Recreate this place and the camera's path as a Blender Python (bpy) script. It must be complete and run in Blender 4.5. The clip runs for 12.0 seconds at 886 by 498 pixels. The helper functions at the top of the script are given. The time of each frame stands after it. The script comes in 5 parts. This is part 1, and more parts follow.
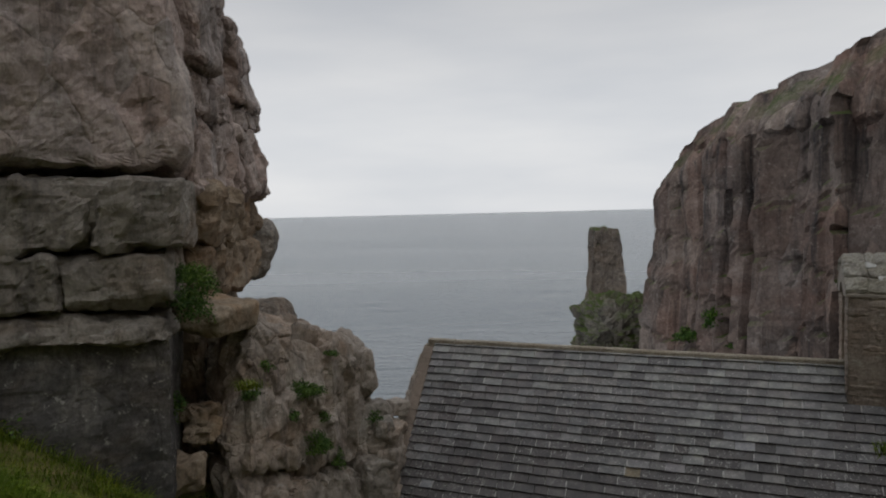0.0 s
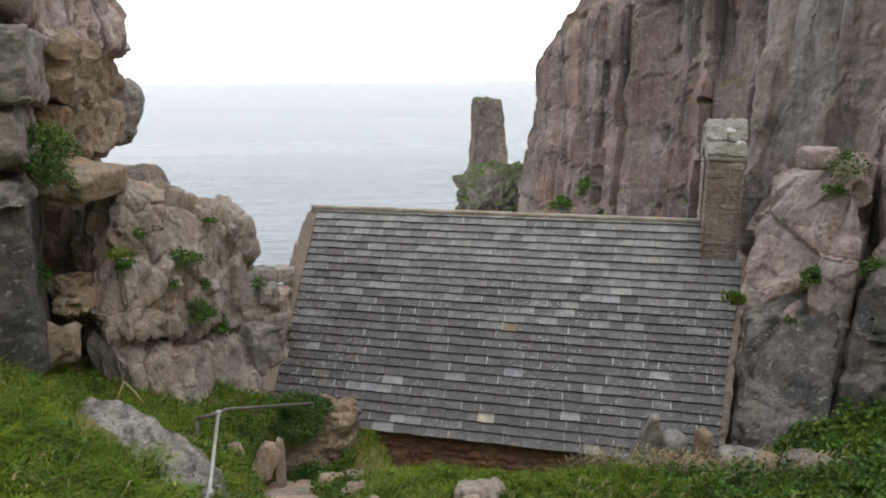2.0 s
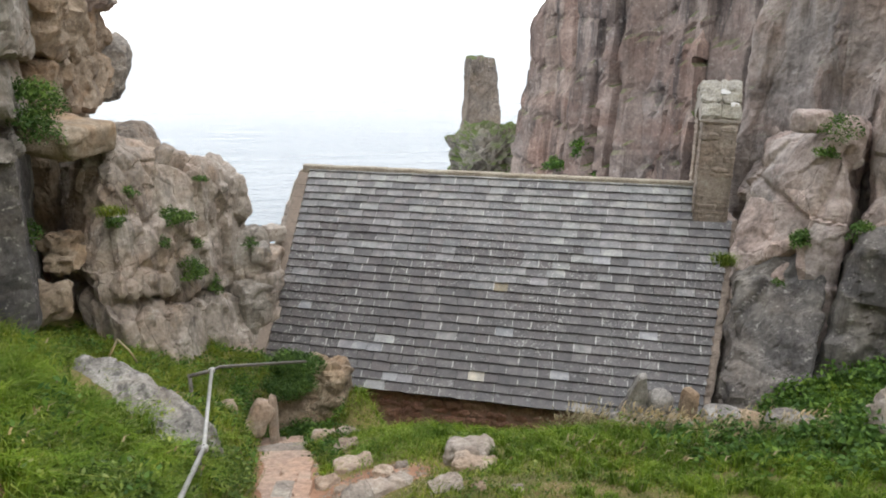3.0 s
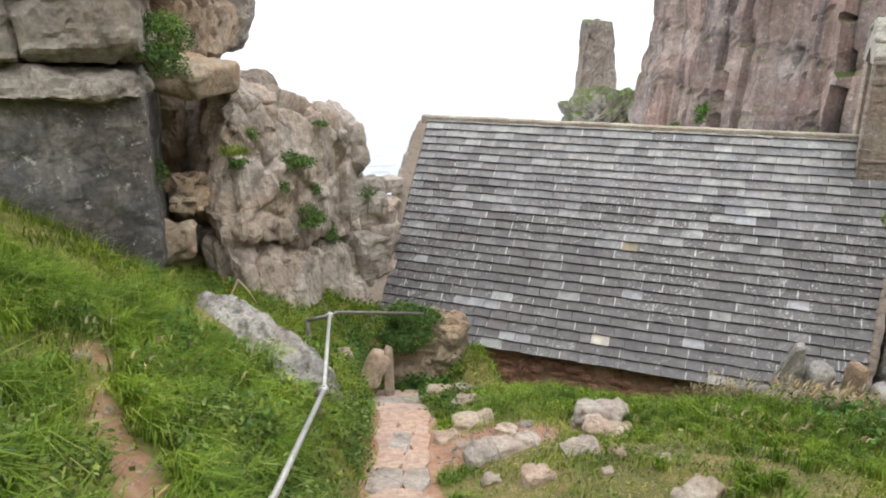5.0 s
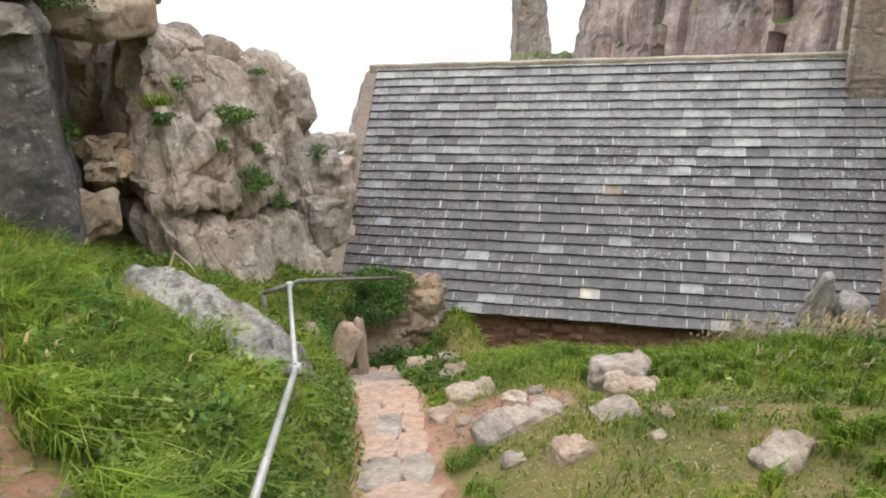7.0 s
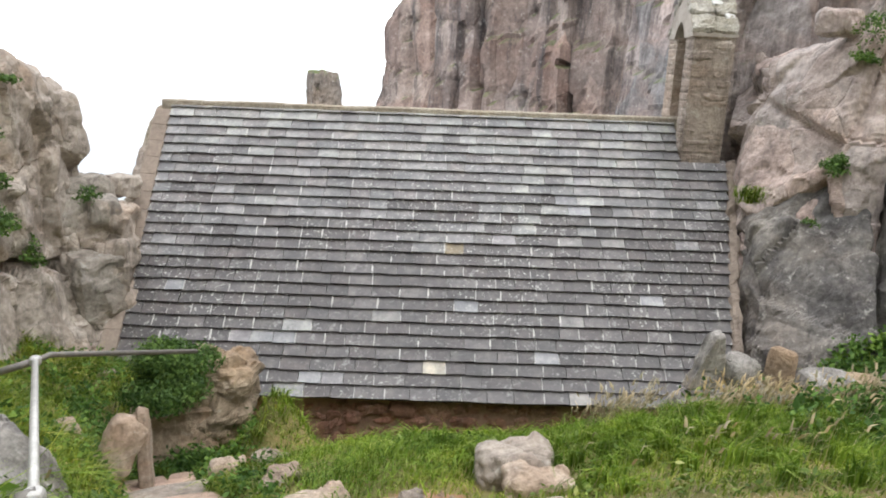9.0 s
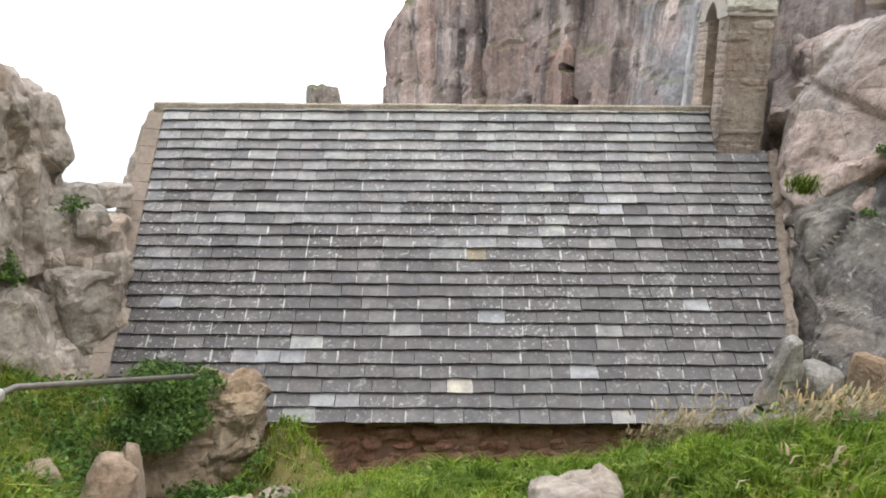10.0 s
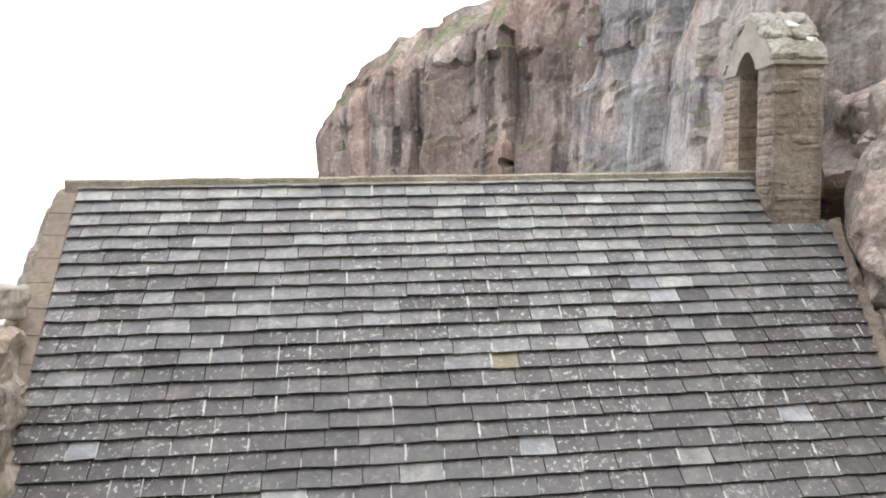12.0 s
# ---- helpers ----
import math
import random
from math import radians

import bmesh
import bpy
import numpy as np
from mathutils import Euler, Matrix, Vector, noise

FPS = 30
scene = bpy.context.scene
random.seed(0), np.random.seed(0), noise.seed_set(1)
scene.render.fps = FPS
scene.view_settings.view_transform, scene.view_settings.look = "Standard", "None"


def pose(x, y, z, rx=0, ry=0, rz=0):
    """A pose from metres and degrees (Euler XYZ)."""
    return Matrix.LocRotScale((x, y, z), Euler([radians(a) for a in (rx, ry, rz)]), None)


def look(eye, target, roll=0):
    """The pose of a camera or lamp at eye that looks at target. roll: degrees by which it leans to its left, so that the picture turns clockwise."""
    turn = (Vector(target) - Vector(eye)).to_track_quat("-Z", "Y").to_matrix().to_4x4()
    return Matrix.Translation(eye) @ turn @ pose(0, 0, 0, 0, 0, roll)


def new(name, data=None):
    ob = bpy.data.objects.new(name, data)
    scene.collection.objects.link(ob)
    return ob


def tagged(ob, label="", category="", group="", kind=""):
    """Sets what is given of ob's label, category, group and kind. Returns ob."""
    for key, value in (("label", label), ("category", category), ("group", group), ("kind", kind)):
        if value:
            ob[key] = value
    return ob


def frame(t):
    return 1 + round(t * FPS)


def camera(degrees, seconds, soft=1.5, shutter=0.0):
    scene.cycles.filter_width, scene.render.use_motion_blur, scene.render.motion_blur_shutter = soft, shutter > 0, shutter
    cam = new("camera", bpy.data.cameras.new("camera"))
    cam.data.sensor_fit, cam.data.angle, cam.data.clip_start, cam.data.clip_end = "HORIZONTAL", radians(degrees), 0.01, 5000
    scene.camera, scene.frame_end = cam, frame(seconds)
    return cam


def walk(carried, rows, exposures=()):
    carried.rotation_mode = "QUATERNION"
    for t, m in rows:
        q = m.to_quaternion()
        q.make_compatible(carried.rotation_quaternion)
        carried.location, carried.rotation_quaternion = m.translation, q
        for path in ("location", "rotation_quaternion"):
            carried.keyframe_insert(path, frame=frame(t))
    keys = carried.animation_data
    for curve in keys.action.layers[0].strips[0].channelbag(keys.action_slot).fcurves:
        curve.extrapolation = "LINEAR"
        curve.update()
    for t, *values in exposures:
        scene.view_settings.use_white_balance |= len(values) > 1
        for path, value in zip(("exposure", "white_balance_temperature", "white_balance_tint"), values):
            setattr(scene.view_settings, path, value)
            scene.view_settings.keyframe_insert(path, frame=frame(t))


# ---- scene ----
cam = camera(64.1, 12.0, soft=1.9)
PATH = [
    (0, (0.883, 0.598, 1.372), (0.751, 2.591, 1.266), -1.4),
    (0.5, (0.86, 0.615, 1.351), (0.771, 2.602, 1.142), -1.2),
    (1, (0.873, 0.617, 1.252), (0.889, 2.592, 0.934), -0.7),
    (1.5, (0.874, 0.623, 1.251), (1.003, 2.58, 0.857), -0.6),
    (2, (0.878, 0.629, 1.25), (1.064, 2.565, 0.782), -0.5),
    (2.5, (0.879, 0.63, 1.25), (1.092, 2.548, 0.727), -0.5),
    (3, (0.87, 0.618, 1.252), (1.076, 2.522, 0.676), 0.1),
    (5, (0.63, 1.105, 0.814), (0.541, 2.994, 0.162), -0.8),
    (5.5, (0.514, 1.299, 0.677), (0.38, 3.181, 0.015), -1.9),
    (6, (0.494, 1.566, 0.481), (0.329, 3.444, -0.186), -1.9),
    (6.5, (0.414, 1.797, 0.378), (0.329, 3.659, -0.346), -1.1),
    (7, (0.266, 2.091, 0.148), (0.33, 3.96, -0.563), -3.5),
    (7.5, (0.19, 2.388, -0.035), (0.368, 4.262, -0.708), -2.1),
    (7.7, (0.147, 2.508, -0.135), (0.482, 4.391, -0.72), -2.8),
    (9.3, (-0.007, 3.793, -0.682), (0.658, 5.616, -1.163), 2.3),
    (9.5, (0.034, 3.933, -0.728), (0.663, 5.77, -1.207), 2.5),
    (10, (0.058, 4.311, -0.877), (0.709, 6.147, -1.329), 0.4),
    (10.5, (0.011, 4.732, -0.899), (0.84, 6.509, -1.293), 1.1),
    (11, (0.037, 5.228, -0.948), (0.995, 6.954, -1.273), 2.8),
    (11.5, (-0.024, 5.752, -1.13), (0.918, 7.504, -1.334), -1.2),
    (12, (-0.028, 6.377, -1.268), (0.833, 8.175, -1.437), -0.9),
]
EXPOSURES = [(0, -2.05), (0.5, -2.0), (1.0, -1.7), (1.5, -1.15), (2.0, -0.68), (2.5, -0.38), (3.0, -0.14), (5.0, 0.19), (6.5, 0.20), (7.5, 0.27), (12.0, 0.32)]
walk(cam, [(t, look(eye, target, roll)) for t, eye, target, roll in PATH], EXPOSURES)

# ---- light: overcast sky over the sea ----
world = bpy.data.worlds.new("overcast")
scene.world = world
world.use_nodes = True
wt = world.node_tree
bg = wt.nodes["Background"]
sky = wt.nodes.new("ShaderNodeTexSky")
sky.sky_type = "NISHITA"
sky.sun_disc = False
sky.sun_elevation, sky.sun_rotation = radians(50), radians(150)
sky.dust_density = 4.0
pale = wt.nodes.new("ShaderNodeHueSaturation")
pale.inputs["Saturation"].default_value = 0.18
pale.inputs["Value"].default_value = 0.10
clouds = wt.nodes.new("ShaderNodeTexNoise")
clouds.inputs["Scale"].default_value = 3.0
clouds.inputs["Detail"].default_value = 5.0
cramp = wt.nodes.new("ShaderNodeValToRGB")
cramp.color_ramp.elements[0].position, cramp.color_ramp.elements[0].color = 0.3, (0.86, 0.89, 0.94, 1)
cramp.color_ramp.elements[1].position, cramp.color_ramp.elements[1].color = 0.7, (1.02, 1.03, 1.05, 1)
wmap = wt.nodes.new("ShaderNodeMapping")
wmap.inputs["Scale"].default_value = (1, 1, 5)
wco = wt.nodes.new("ShaderNodeTexCoord")
wmix = wt.nodes.new("ShaderNodeMix")
wmix.data_type = "RGBA"
wmix.inputs["Factor"].default_value = 0.75
wt.links.new(wco.outputs["Generated"], wmap.inputs["Vector"])
wt.links.new(wmap.outputs["Vector"], clouds.inputs["Vector"])
wt.links.new(clouds.outputs["Fac"], cramp.inputs["Fac"])
wt.links.new(sky.outputs["Color"], pale.inputs["Color"])
wt.links.new(pale.outputs["Color"], wmix.inputs["A"])
wt.links.new(cramp.outputs["Color"], wmix.inputs["B"])
wsep = wt.nodes.new("ShaderNodeSeparateXYZ")
wt.links.new(wco.outputs["Generated"], wsep.inputs[0])
band = wt.nodes.new("ShaderNodeValToRGB")
band.color_ramp.elements[0].position, band.color_ramp.elements[0].color = 0.0, (2.0, 2.0, 1.99, 1)
band.color_ramp.elements[1].position, band.color_ramp.elements[1].color = 0.35, (1.25, 1.25, 1.26, 1)
for bp, bv in ((0.75, 0.98), (1.0, 1.85)):
    band.color_ramp.elements.new(bp).color = (bv, bv, bv * 1.01, 1)
wt.links.new(wsep.outputs["Z"], band.inputs["Fac"])
wmul = wt.nodes.new("ShaderNodeMix")
wmul.data_type, wmul.blend_type = "RGBA", "MULTIPLY"
wmul.inputs["Factor"].default_value = 1.0
wt.links.new(wmix.outputs["Result"], wmul.inputs["A"])
wt.links.new(band.outputs["Color"], wmul.inputs["B"])
wt.links.new(wmul.outputs["Result"], bg.inputs["Color"])
bg.inputs["Strength"].default_value = 2.05
sun_data = bpy.data.lights.new("sun", "SUN")
sun_data.energy, sun_data.angle, sun_data.color = 0.5, radians(25), (1.0, 0.97, 0.92)
sun = new("sun", sun_data)
sun.matrix_world = look((8, -10, 20), (0, 5, -3))


# ---- materials ----
def nodes_of(name, rough=0.9):
    m = bpy.data.materials.new(name)
    m.use_nodes = True
    nt = m.node_tree
    b = nt.nodes["Principled BSDF"]
    b.inputs["Roughness"].default_value = rough
    b.inputs["Specular IOR Level"].default_value = 0.3
    return m, nt, b


def noise_node(nt, vec, scale, detail=4.0, rough=0.6, distortion=0.0):
    n = nt.nodes.new("ShaderNodeTexNoise")
    n.inputs["Scale"].default_value, n.inputs["Detail"].default_value = scale, detail
    n.inputs["Roughness"].default_value, n.inputs["Distortion"].default_value = rough, distortion
    nt.links.new(vec, n.inputs["Vector"])
    return n.outputs["Fac"]


def ramp_node(nt, fac, stops):
    r = nt.nodes.new("ShaderNodeValToRGB")
    e = r.color_ramp.elements
    while len(e) < len(stops):
        e.new(0.5)
    for el, (p, c) in zip(e, stops):
        el.position = p
        el.color = (*c, 1) if len(c) == 3 else c
    nt.links.new(fac, r.inputs["Fac"])
    return r.outputs["Color"]


def mix_node(nt, fac, a, b, blend="MIX"):
    m = nt.nodes.new("ShaderNodeMix")
    m.data_type, m.blend_type = "RGBA", blend
    for sock, v in (("Factor", fac), ("A", a), ("B", b)):
        if isinstance(v, (int, float)):
            m.inputs[sock].default_value = v
        elif isinstance(v, tuple):
            m.inputs[sock].default_value = (*v, 1)
        else:
            nt.links.new(v, m.inputs[sock])
    return m.outputs["Result"]


def scaled(nt, vec, sx, sy, sz):
    m = nt.nodes.new("ShaderNodeMapping")
    m.inputs["Scale"].default_value = (sx, sy, sz)
    nt.links.new(vec, m.inputs["Vector"])
    return m.outputs["Vector"]


def bump_node(nt, b, height, strength, distance=0.02):
    n = nt.nodes.new("ShaderNodeBump")
    n.inputs["Strength"].default_value, n.inputs["Distance"].default_value = strength, distance
    nt.links.new(height, n.inputs["Height"])
    nt.links.new(n.outputs["Normal"], b.inputs["Normal"])


def rock_material(name, dark, mid, light, size=1.0, stain=0.5, lichen=0.5, warm=(0.36, 0.24, 0.15), warmth=0.4, green=0.0, panel=None, each=0.0):
    """Weathered limestone: patches of tone, rusty bands, dark rain streaks, pale lichen spots, moss."""
    m, nt, b = nodes_of(name)
    co = nt.nodes.new("ShaderNodeTexCoord").outputs["Object"]
    big = noise_node(nt, co, 0.9 / size, 5.0, 0.65, 0.4)
    col = ramp_node(nt, big, [(0.30, dark), (0.50, mid), (0.70, light)])
    rust = noise_node(nt, scaled(nt, co, 0.7, 0.7, 1.6), 0.8 / size, 4.0, 0.6, 0.6)
    col = mix_node(nt, ramp_node(nt, rust, [(0.48, (0, 0, 0)), (0.68, (warmth,) * 3)]), col, warm)
    streak = noise_node(nt, scaled(nt, co, 2.6, 2.6, 0.28), 1.1 / size, 5.0, 0.7)
    col = mix_node(nt, ramp_node(nt, streak, [(0.50, (0, 0, 0)), (0.66, (stain,) * 3)]), col, (0.075, 0.07, 0.07))
    grain = noise_node(nt, co, 14 / size, 6.0, 0.75)
    col = mix_node(nt, 0.75, col, ramp_node(nt, grain, [(0.28, (0.35, 0.34, 0.33)), (0.5, (0.9, 0.9, 0.9)), (0.72, (1.35, 1.33, 1.3))]), "MULTIPLY")
    spots = noise_node(nt, co, 7.0 / size, 3.0, 0.8)
    col = mix_node(nt, ramp_node(nt, spots, [(0.60, (0, 0, 0)), (0.70, (lichen,) * 3)]), col, (0.46, 0.45, 0.41))
    crack = None
    if panel:
        across, tall, depth = panel
        warp = nt.nodes.new("ShaderNodeVectorMath")
        warp.operation = "MULTIPLY_ADD"
        wob = nt.nodes.new("ShaderNodeTexNoise")
        wob.inputs["Scale"].default_value = 0.5 / across
        nt.links.new(co, wob.inputs["Vector"])
        nt.links.new(wob.outputs["Color"], warp.inputs[0])
        warp.inputs[1].default_value = (across * 0.7,) * 3
        nt.links.new(co, warp.inputs[2])
        pv = scaled(nt, warp.outputs[0], 1 / across, 1 / across, 1 / tall)
        cells = nt.nodes.new("ShaderNodeTexVoronoi")
        nt.links.new(pv, cells.inputs["Vector"])
        cells.inputs["Scale"].default_value = 1.0
        tint = nt.nodes.new("ShaderNodeSeparateColor")
        nt.links.new(cells.outputs["Color"], tint.inputs[0])
        col = mix_node(nt, depth, col, ramp_node(nt, tint.outputs[0], [(0.0, (0.80, 0.78, 0.78)), (0.3, (1.08, 0.98, 0.93)), (0.6, (1.1, 1.1, 1.12)), (0.8, (1.2, 1.02, 0.95)), (1.0, (1.45, 1.42, 1.38))]), "MULTIPLY")
        edge = nt.nodes.new("ShaderNodeTexVoronoi")
        edge.feature = "DISTANCE_TO_EDGE"
        edge.inputs["Scale"].default_value = 1.0
        nt.links.new(pv, edge.inputs["Vector"])
        crack = ramp_node(nt, edge.outputs["Distance"], [(0.0, (0.0,) * 3), (0.035, (0.8,) * 3), (0.12, (1, 1, 1))])
        col = mix_node(nt, 0.14 * depth, col, crack, "MULTIPLY")
    if each:
        oi = nt.nodes.new("ShaderNodeObjectInfo").outputs["Random"]
        col = mix_node(nt, each, col, ramp_node(nt, oi, [(0.0, (0.6, 0.56, 0.54)), (0.3, (1.0, 0.97, 0.93)), (0.55, (1.12, 0.95, 0.84)), (0.8, (1.1, 1.1, 1.1)), (1.0, (1.5, 1.46, 1.4))]), "MULTIPLY")
    if green:
        geo = nt.nodes.new("ShaderNodeNewGeometry")
        sep = nt.nodes.new("ShaderNodeSeparateXYZ")
        nt.links.new(geo.outputs["Normal"], sep.inputs[0])
        up = ramp_node(nt, sep.outputs["Z"], [(0.47 if green < 1 else 0.12, (0, 0, 0)), (0.72 if green < 1 else 0.5, (green,) * 3)])
        moss = noise_node(nt, co, 1.3 / size, 5.0, 0.7)
        fac = mix_node(nt, 1.0, up, ramp_node(nt, moss, [(0.34, (0, 0, 0)), (0.52, (1, 1, 1))]), "MULTIPLY")
        col = mix_node(nt, fac, col, mix_node(nt, grain, (0.05, 0.075, 0.02), (0.13, 0.17, 0.05)))
    nt.links.new(col, b.inputs["Base Color"])
    rel = mix_node(nt, 0.5, grain, noise_node(nt, co, 3.5 / size, 8.0, 0.7))
    if crack is not None:
        rel = mix_node(nt, 0.28, rel, crack)
    bump_node(nt, b, rel, 1.0, 0.05 * size)
    return m


GREY_ROCK = rock_material("grey_limestone", (0.17, 0.15, 0.13), (0.34, 0.305, 0.265), (0.50, 0.455, 0.40), 1.0, 0.55, 0.55)
STAINED_ROCK = rock_material("stained_limestone", (0.06, 0.059, 0.06), (0.14, 0.133, 0.128), (0.31, 0.29, 0.26), 0.9, 0.85, 0.8, (0.25, 0.195, 0.15), 0.35, panel=(0.9, 1.8, 0.4))
TAN_ROCK = rock_material("tan_limestone", (0.22, 0.17, 0.12), (0.38, 0.305, 0.225), (0.49, 0.42, 0.33), 1.0, 0.35, 0.35, (0.44, 0.27, 0.14), 0.6, each=0.35)
PALE_ROCK = rock_material("pale_limestone", (0.25, 0.215, 0.18), (0.41, 0.36, 0.31), (0.57, 0.52, 0.46), 1.0, 0.5, 0.45, (0.42, 0.29, 0.19), 0.45, panel=(0.42, 0.9, 0.3))
PINK_ROCK = rock_material("pinkish_limestone", (0.27, 0.235, 0.215), (0.44, 0.385, 0.355), (0.60, 0.545, 0.505), 1.0, 0.6, 0.6, (0.43, 0.325, 0.275), 0.4, panel=(0.55, 0.95, 0.7))
BUTTRESS_ROCK = rock_material("sheeted_grey_rock", (0.22, 0.21, 0.205), (0.40, 0.37, 0.355), (0.58, 0.54, 0.51), 1.5, 0.7, 0.4, (0.40, 0.30, 0.25), 0.5, green=0.5, panel=(0.9, 3.5, 0.7))
CLIFF_ROCK = rock_material("sea_cliff_rock", (0.135, 0.11, 0.10), (0.27, 0.225, 0.20), (0.46, 0.405, 0.365), 3.0, 0.9, 0.5, (0.235, 0.145, 0.115), 0.5, green=0.9, panel=(1.7, 5.5, 0.9))
GREY_CLIFF = rock_material("grey_cliff_rock", (0.17, 0.168, 0.17), (0.34, 0.33, 0.325), (0.52, 0.495, 0.47), 2.5, 0.85, 0.45, (0.34, 0.235, 0.19), 0.5, green=0.8, panel=(1.6, 6.5, 0.8))
STACK_ROCK = rock_material("sea_stack_rock", (0.12, 0.10, 0.085), (0.21, 0.175, 0.145), (0.33, 0.285, 0.24), 4.0, 0.7, 0.3, (0.22, 0.15, 0.09), 0.5, green=0.95)
SPUR_ROCK = rock_material("turfy_spur_rock", (0.15, 0.135, 0.115), (0.28, 0.255, 0.22), (0.44, 0.41, 0.365), 3.0, 0.6, 0.5, (0.24, 0.19, 0.11), 0.4, green=1.0)
EARTH_ROCK = rock_material("earth_stained_stone", (0.28, 0.21, 0.155), (0.44, 0.355, 0.28), (0.57, 0.50, 0.42), 0.6, 0.3, 0.45, (0.46, 0.30, 0.20), 0.5, each=0.5)
WALL_STONE = rock_material("red_brown_rubble", (0.18, 0.095, 0.07), (0.30, 0.165, 0.12), (0.39, 0.25, 0.19), 0.5, 0.4, 0.2, (0.22, 0.10, 0.07), 0.6, each=0.5)
TOWER_STONE = rock_material("bellcote_stone", (0.29, 0.24, 0.205), (0.44, 0.38, 0.325), (0.56, 0.50, 0.44), 1.0, 0.35, 0.5, (0.40, 0.28, 0.20), 0.5, each=0.45)
PITTED_ROCK = rock_material("pitted_grey_limestone", (0.15, 0.14, 0.125), (0.32, 0.30, 0.275), (0.49, 0.465, 0.43), 0.45, 0.75, 0.6, (0.36, 0.27, 0.19), 0.35)
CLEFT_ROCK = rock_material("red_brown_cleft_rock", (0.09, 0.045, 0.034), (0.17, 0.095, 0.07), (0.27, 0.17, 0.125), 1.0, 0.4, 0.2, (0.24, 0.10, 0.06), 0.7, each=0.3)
COPING = rock_material("sandy_coping", (0.30, 0.255, 0.20), (0.41, 0.36, 0.285), (0.50, 0.455, 0.38), 0.5, 0.25, 0.3, (0.34, 0.25, 0.15), 0.4)
CAP_STONE = rock_material("lichened_cap_stone", (0.27, 0.255, 0.22), (0.42, 0.40, 0.35), (0.56, 0.54, 0.49), 0.4, 0.3, 0.8, (0.34, 0.31, 0.22), 0.5)


def slate_material(name, base, vary, lichen):
    m, nt, b = nodes_of(name, 0.40)
    b.inputs["Specular IOR Level"].default_value = 0.5
    co = nt.nodes.new("ShaderNodeTexCoord").outputs["Object"]
    oi = nt.nodes.new("ShaderNodeObjectInfo").outputs["Random"]
    isl = nt.nodes.new("ShaderNodeNewGeometry").outputs["Random Per Island"]
    add = nt.nodes.new("ShaderNodeMath")
    add.operation = "ADD"
    nt.links.new(oi, add.inputs[0])
    nt.links.new(isl, add.inputs[1])
    fr = nt.nodes.new("ShaderNodeMath")
    fr.operation = "FRACT"
    nt.links.new(add.outputs[0], fr.inputs[0])
    tone = ramp_node(nt, fr.outputs[0], [(0.0, tuple(c * (1 - vary) for c in base)), (0.35, (base[0] * 1.05, base[1] * 0.99, base[2] * 0.98)), (0.6, (base[0] * 0.98, base[1], base[2] * 1.0)), (0.85, tuple(c * (1 + vary) for c in base)), (1.0, tuple(c * (1 + 2.0 * vary) for c in base))])
    shift = nt.nodes.new("ShaderNodeCombineXYZ")
    mul = nt.nodes.new("ShaderNodeMath")
    mul.operation = "MULTIPLY"
    mul.inputs[1].default_value = 37.0
    nt.links.new(oi, mul.inputs[0])
    nt.links.new(mul.outputs[0], shift.inputs[0])
    va = nt.nodes.new("ShaderNodeVectorMath")
    nt.links.new(co, va.inputs[0])
    nt.links.new(shift.outputs[0], va.inputs[1])
    v = va.outputs[0]
    blot = noise_node(nt, v, 5.0, 5.0, 0.7)
    col = mix_node(nt, 0.8, tone, ramp_node(nt, blot, [(0.3, (0.55, 0.55, 0.57)), (0.5, (0.95, 0.95, 0.95)), (0.68, (1.6, 1.57, 1.48))]), "MULTIPLY")
    sp = noise_node(nt, v, 24.0, 3.0, 0.7)
    area = noise_node(nt, co, 0.7, 2.0, 0.5)
    spf = mix_node(nt, 1.0, ramp_node(nt, sp, [(0.595, (0, 0, 0)), (0.65, (lichen,) * 3)]), ramp_node(nt, area, [(0.40, (0.15,) * 3), (0.6, (1, 1, 1))]), "MULTIPLY")
    col = mix_node(nt, spf, col, (0.46, 0.46, 0.42))
    crust = noise_node(nt, v, 9.0, 4.0, 0.75)
    patch = noise_node(nt, co, 1.6, 3.0, 0.6)
    cf = mix_node(nt, 1.0, ramp_node(nt, crust, [(0.57, (0, 0, 0)), (0.64, (lichen * 0.75,) * 3)]), ramp_node(nt, patch, [(0.44, (0.1,) * 3), (0.58, (1, 1, 1))]), "MULTIPLY")
    col = mix_node(nt, cf, col, mix_node(nt, sp, (0.21, 0.205, 0.20), (0.42, 0.41, 0.40)))
    fine = noise_node(nt, v, 60.0, 4.0, 0.7)
    nt.links.new(col, b.inputs["Base Color"])
    bump_node(nt, b, mix_node(nt, 0.5, blot, fine), 0.35, 0.01)
    return m


SLATE = slate_material("weathered_slate", (0.086, 0.079, 0.078), 0.24, 0.9)
# the next two paint the upper roof's sky sheen into the base colour
PALE_SHEEN_SLATE = slate_material("sheen_pale_slate", (0.150, 0.146, 0.147), 0.24, 0.95)
LICHEN_SHEEN_SLATE = slate_material("lichen_and_sheen_slate", (0.225, 0.225, 0.218), 0.2, 1.0)
NEW_SLATE = slate_material("pale_repair_slate", (0.225, 0.225, 0.235), 0.15, 0.4)
CREAM_SLATE = slate_material("cream_repair_slate", (0.40, 0.36, 0.30), 0.05, 0.1)
OCHRE_SLATE = slate_material("ochre_lichened_slate", (0.17, 0.145, 0.09), 0.1, 0.6)


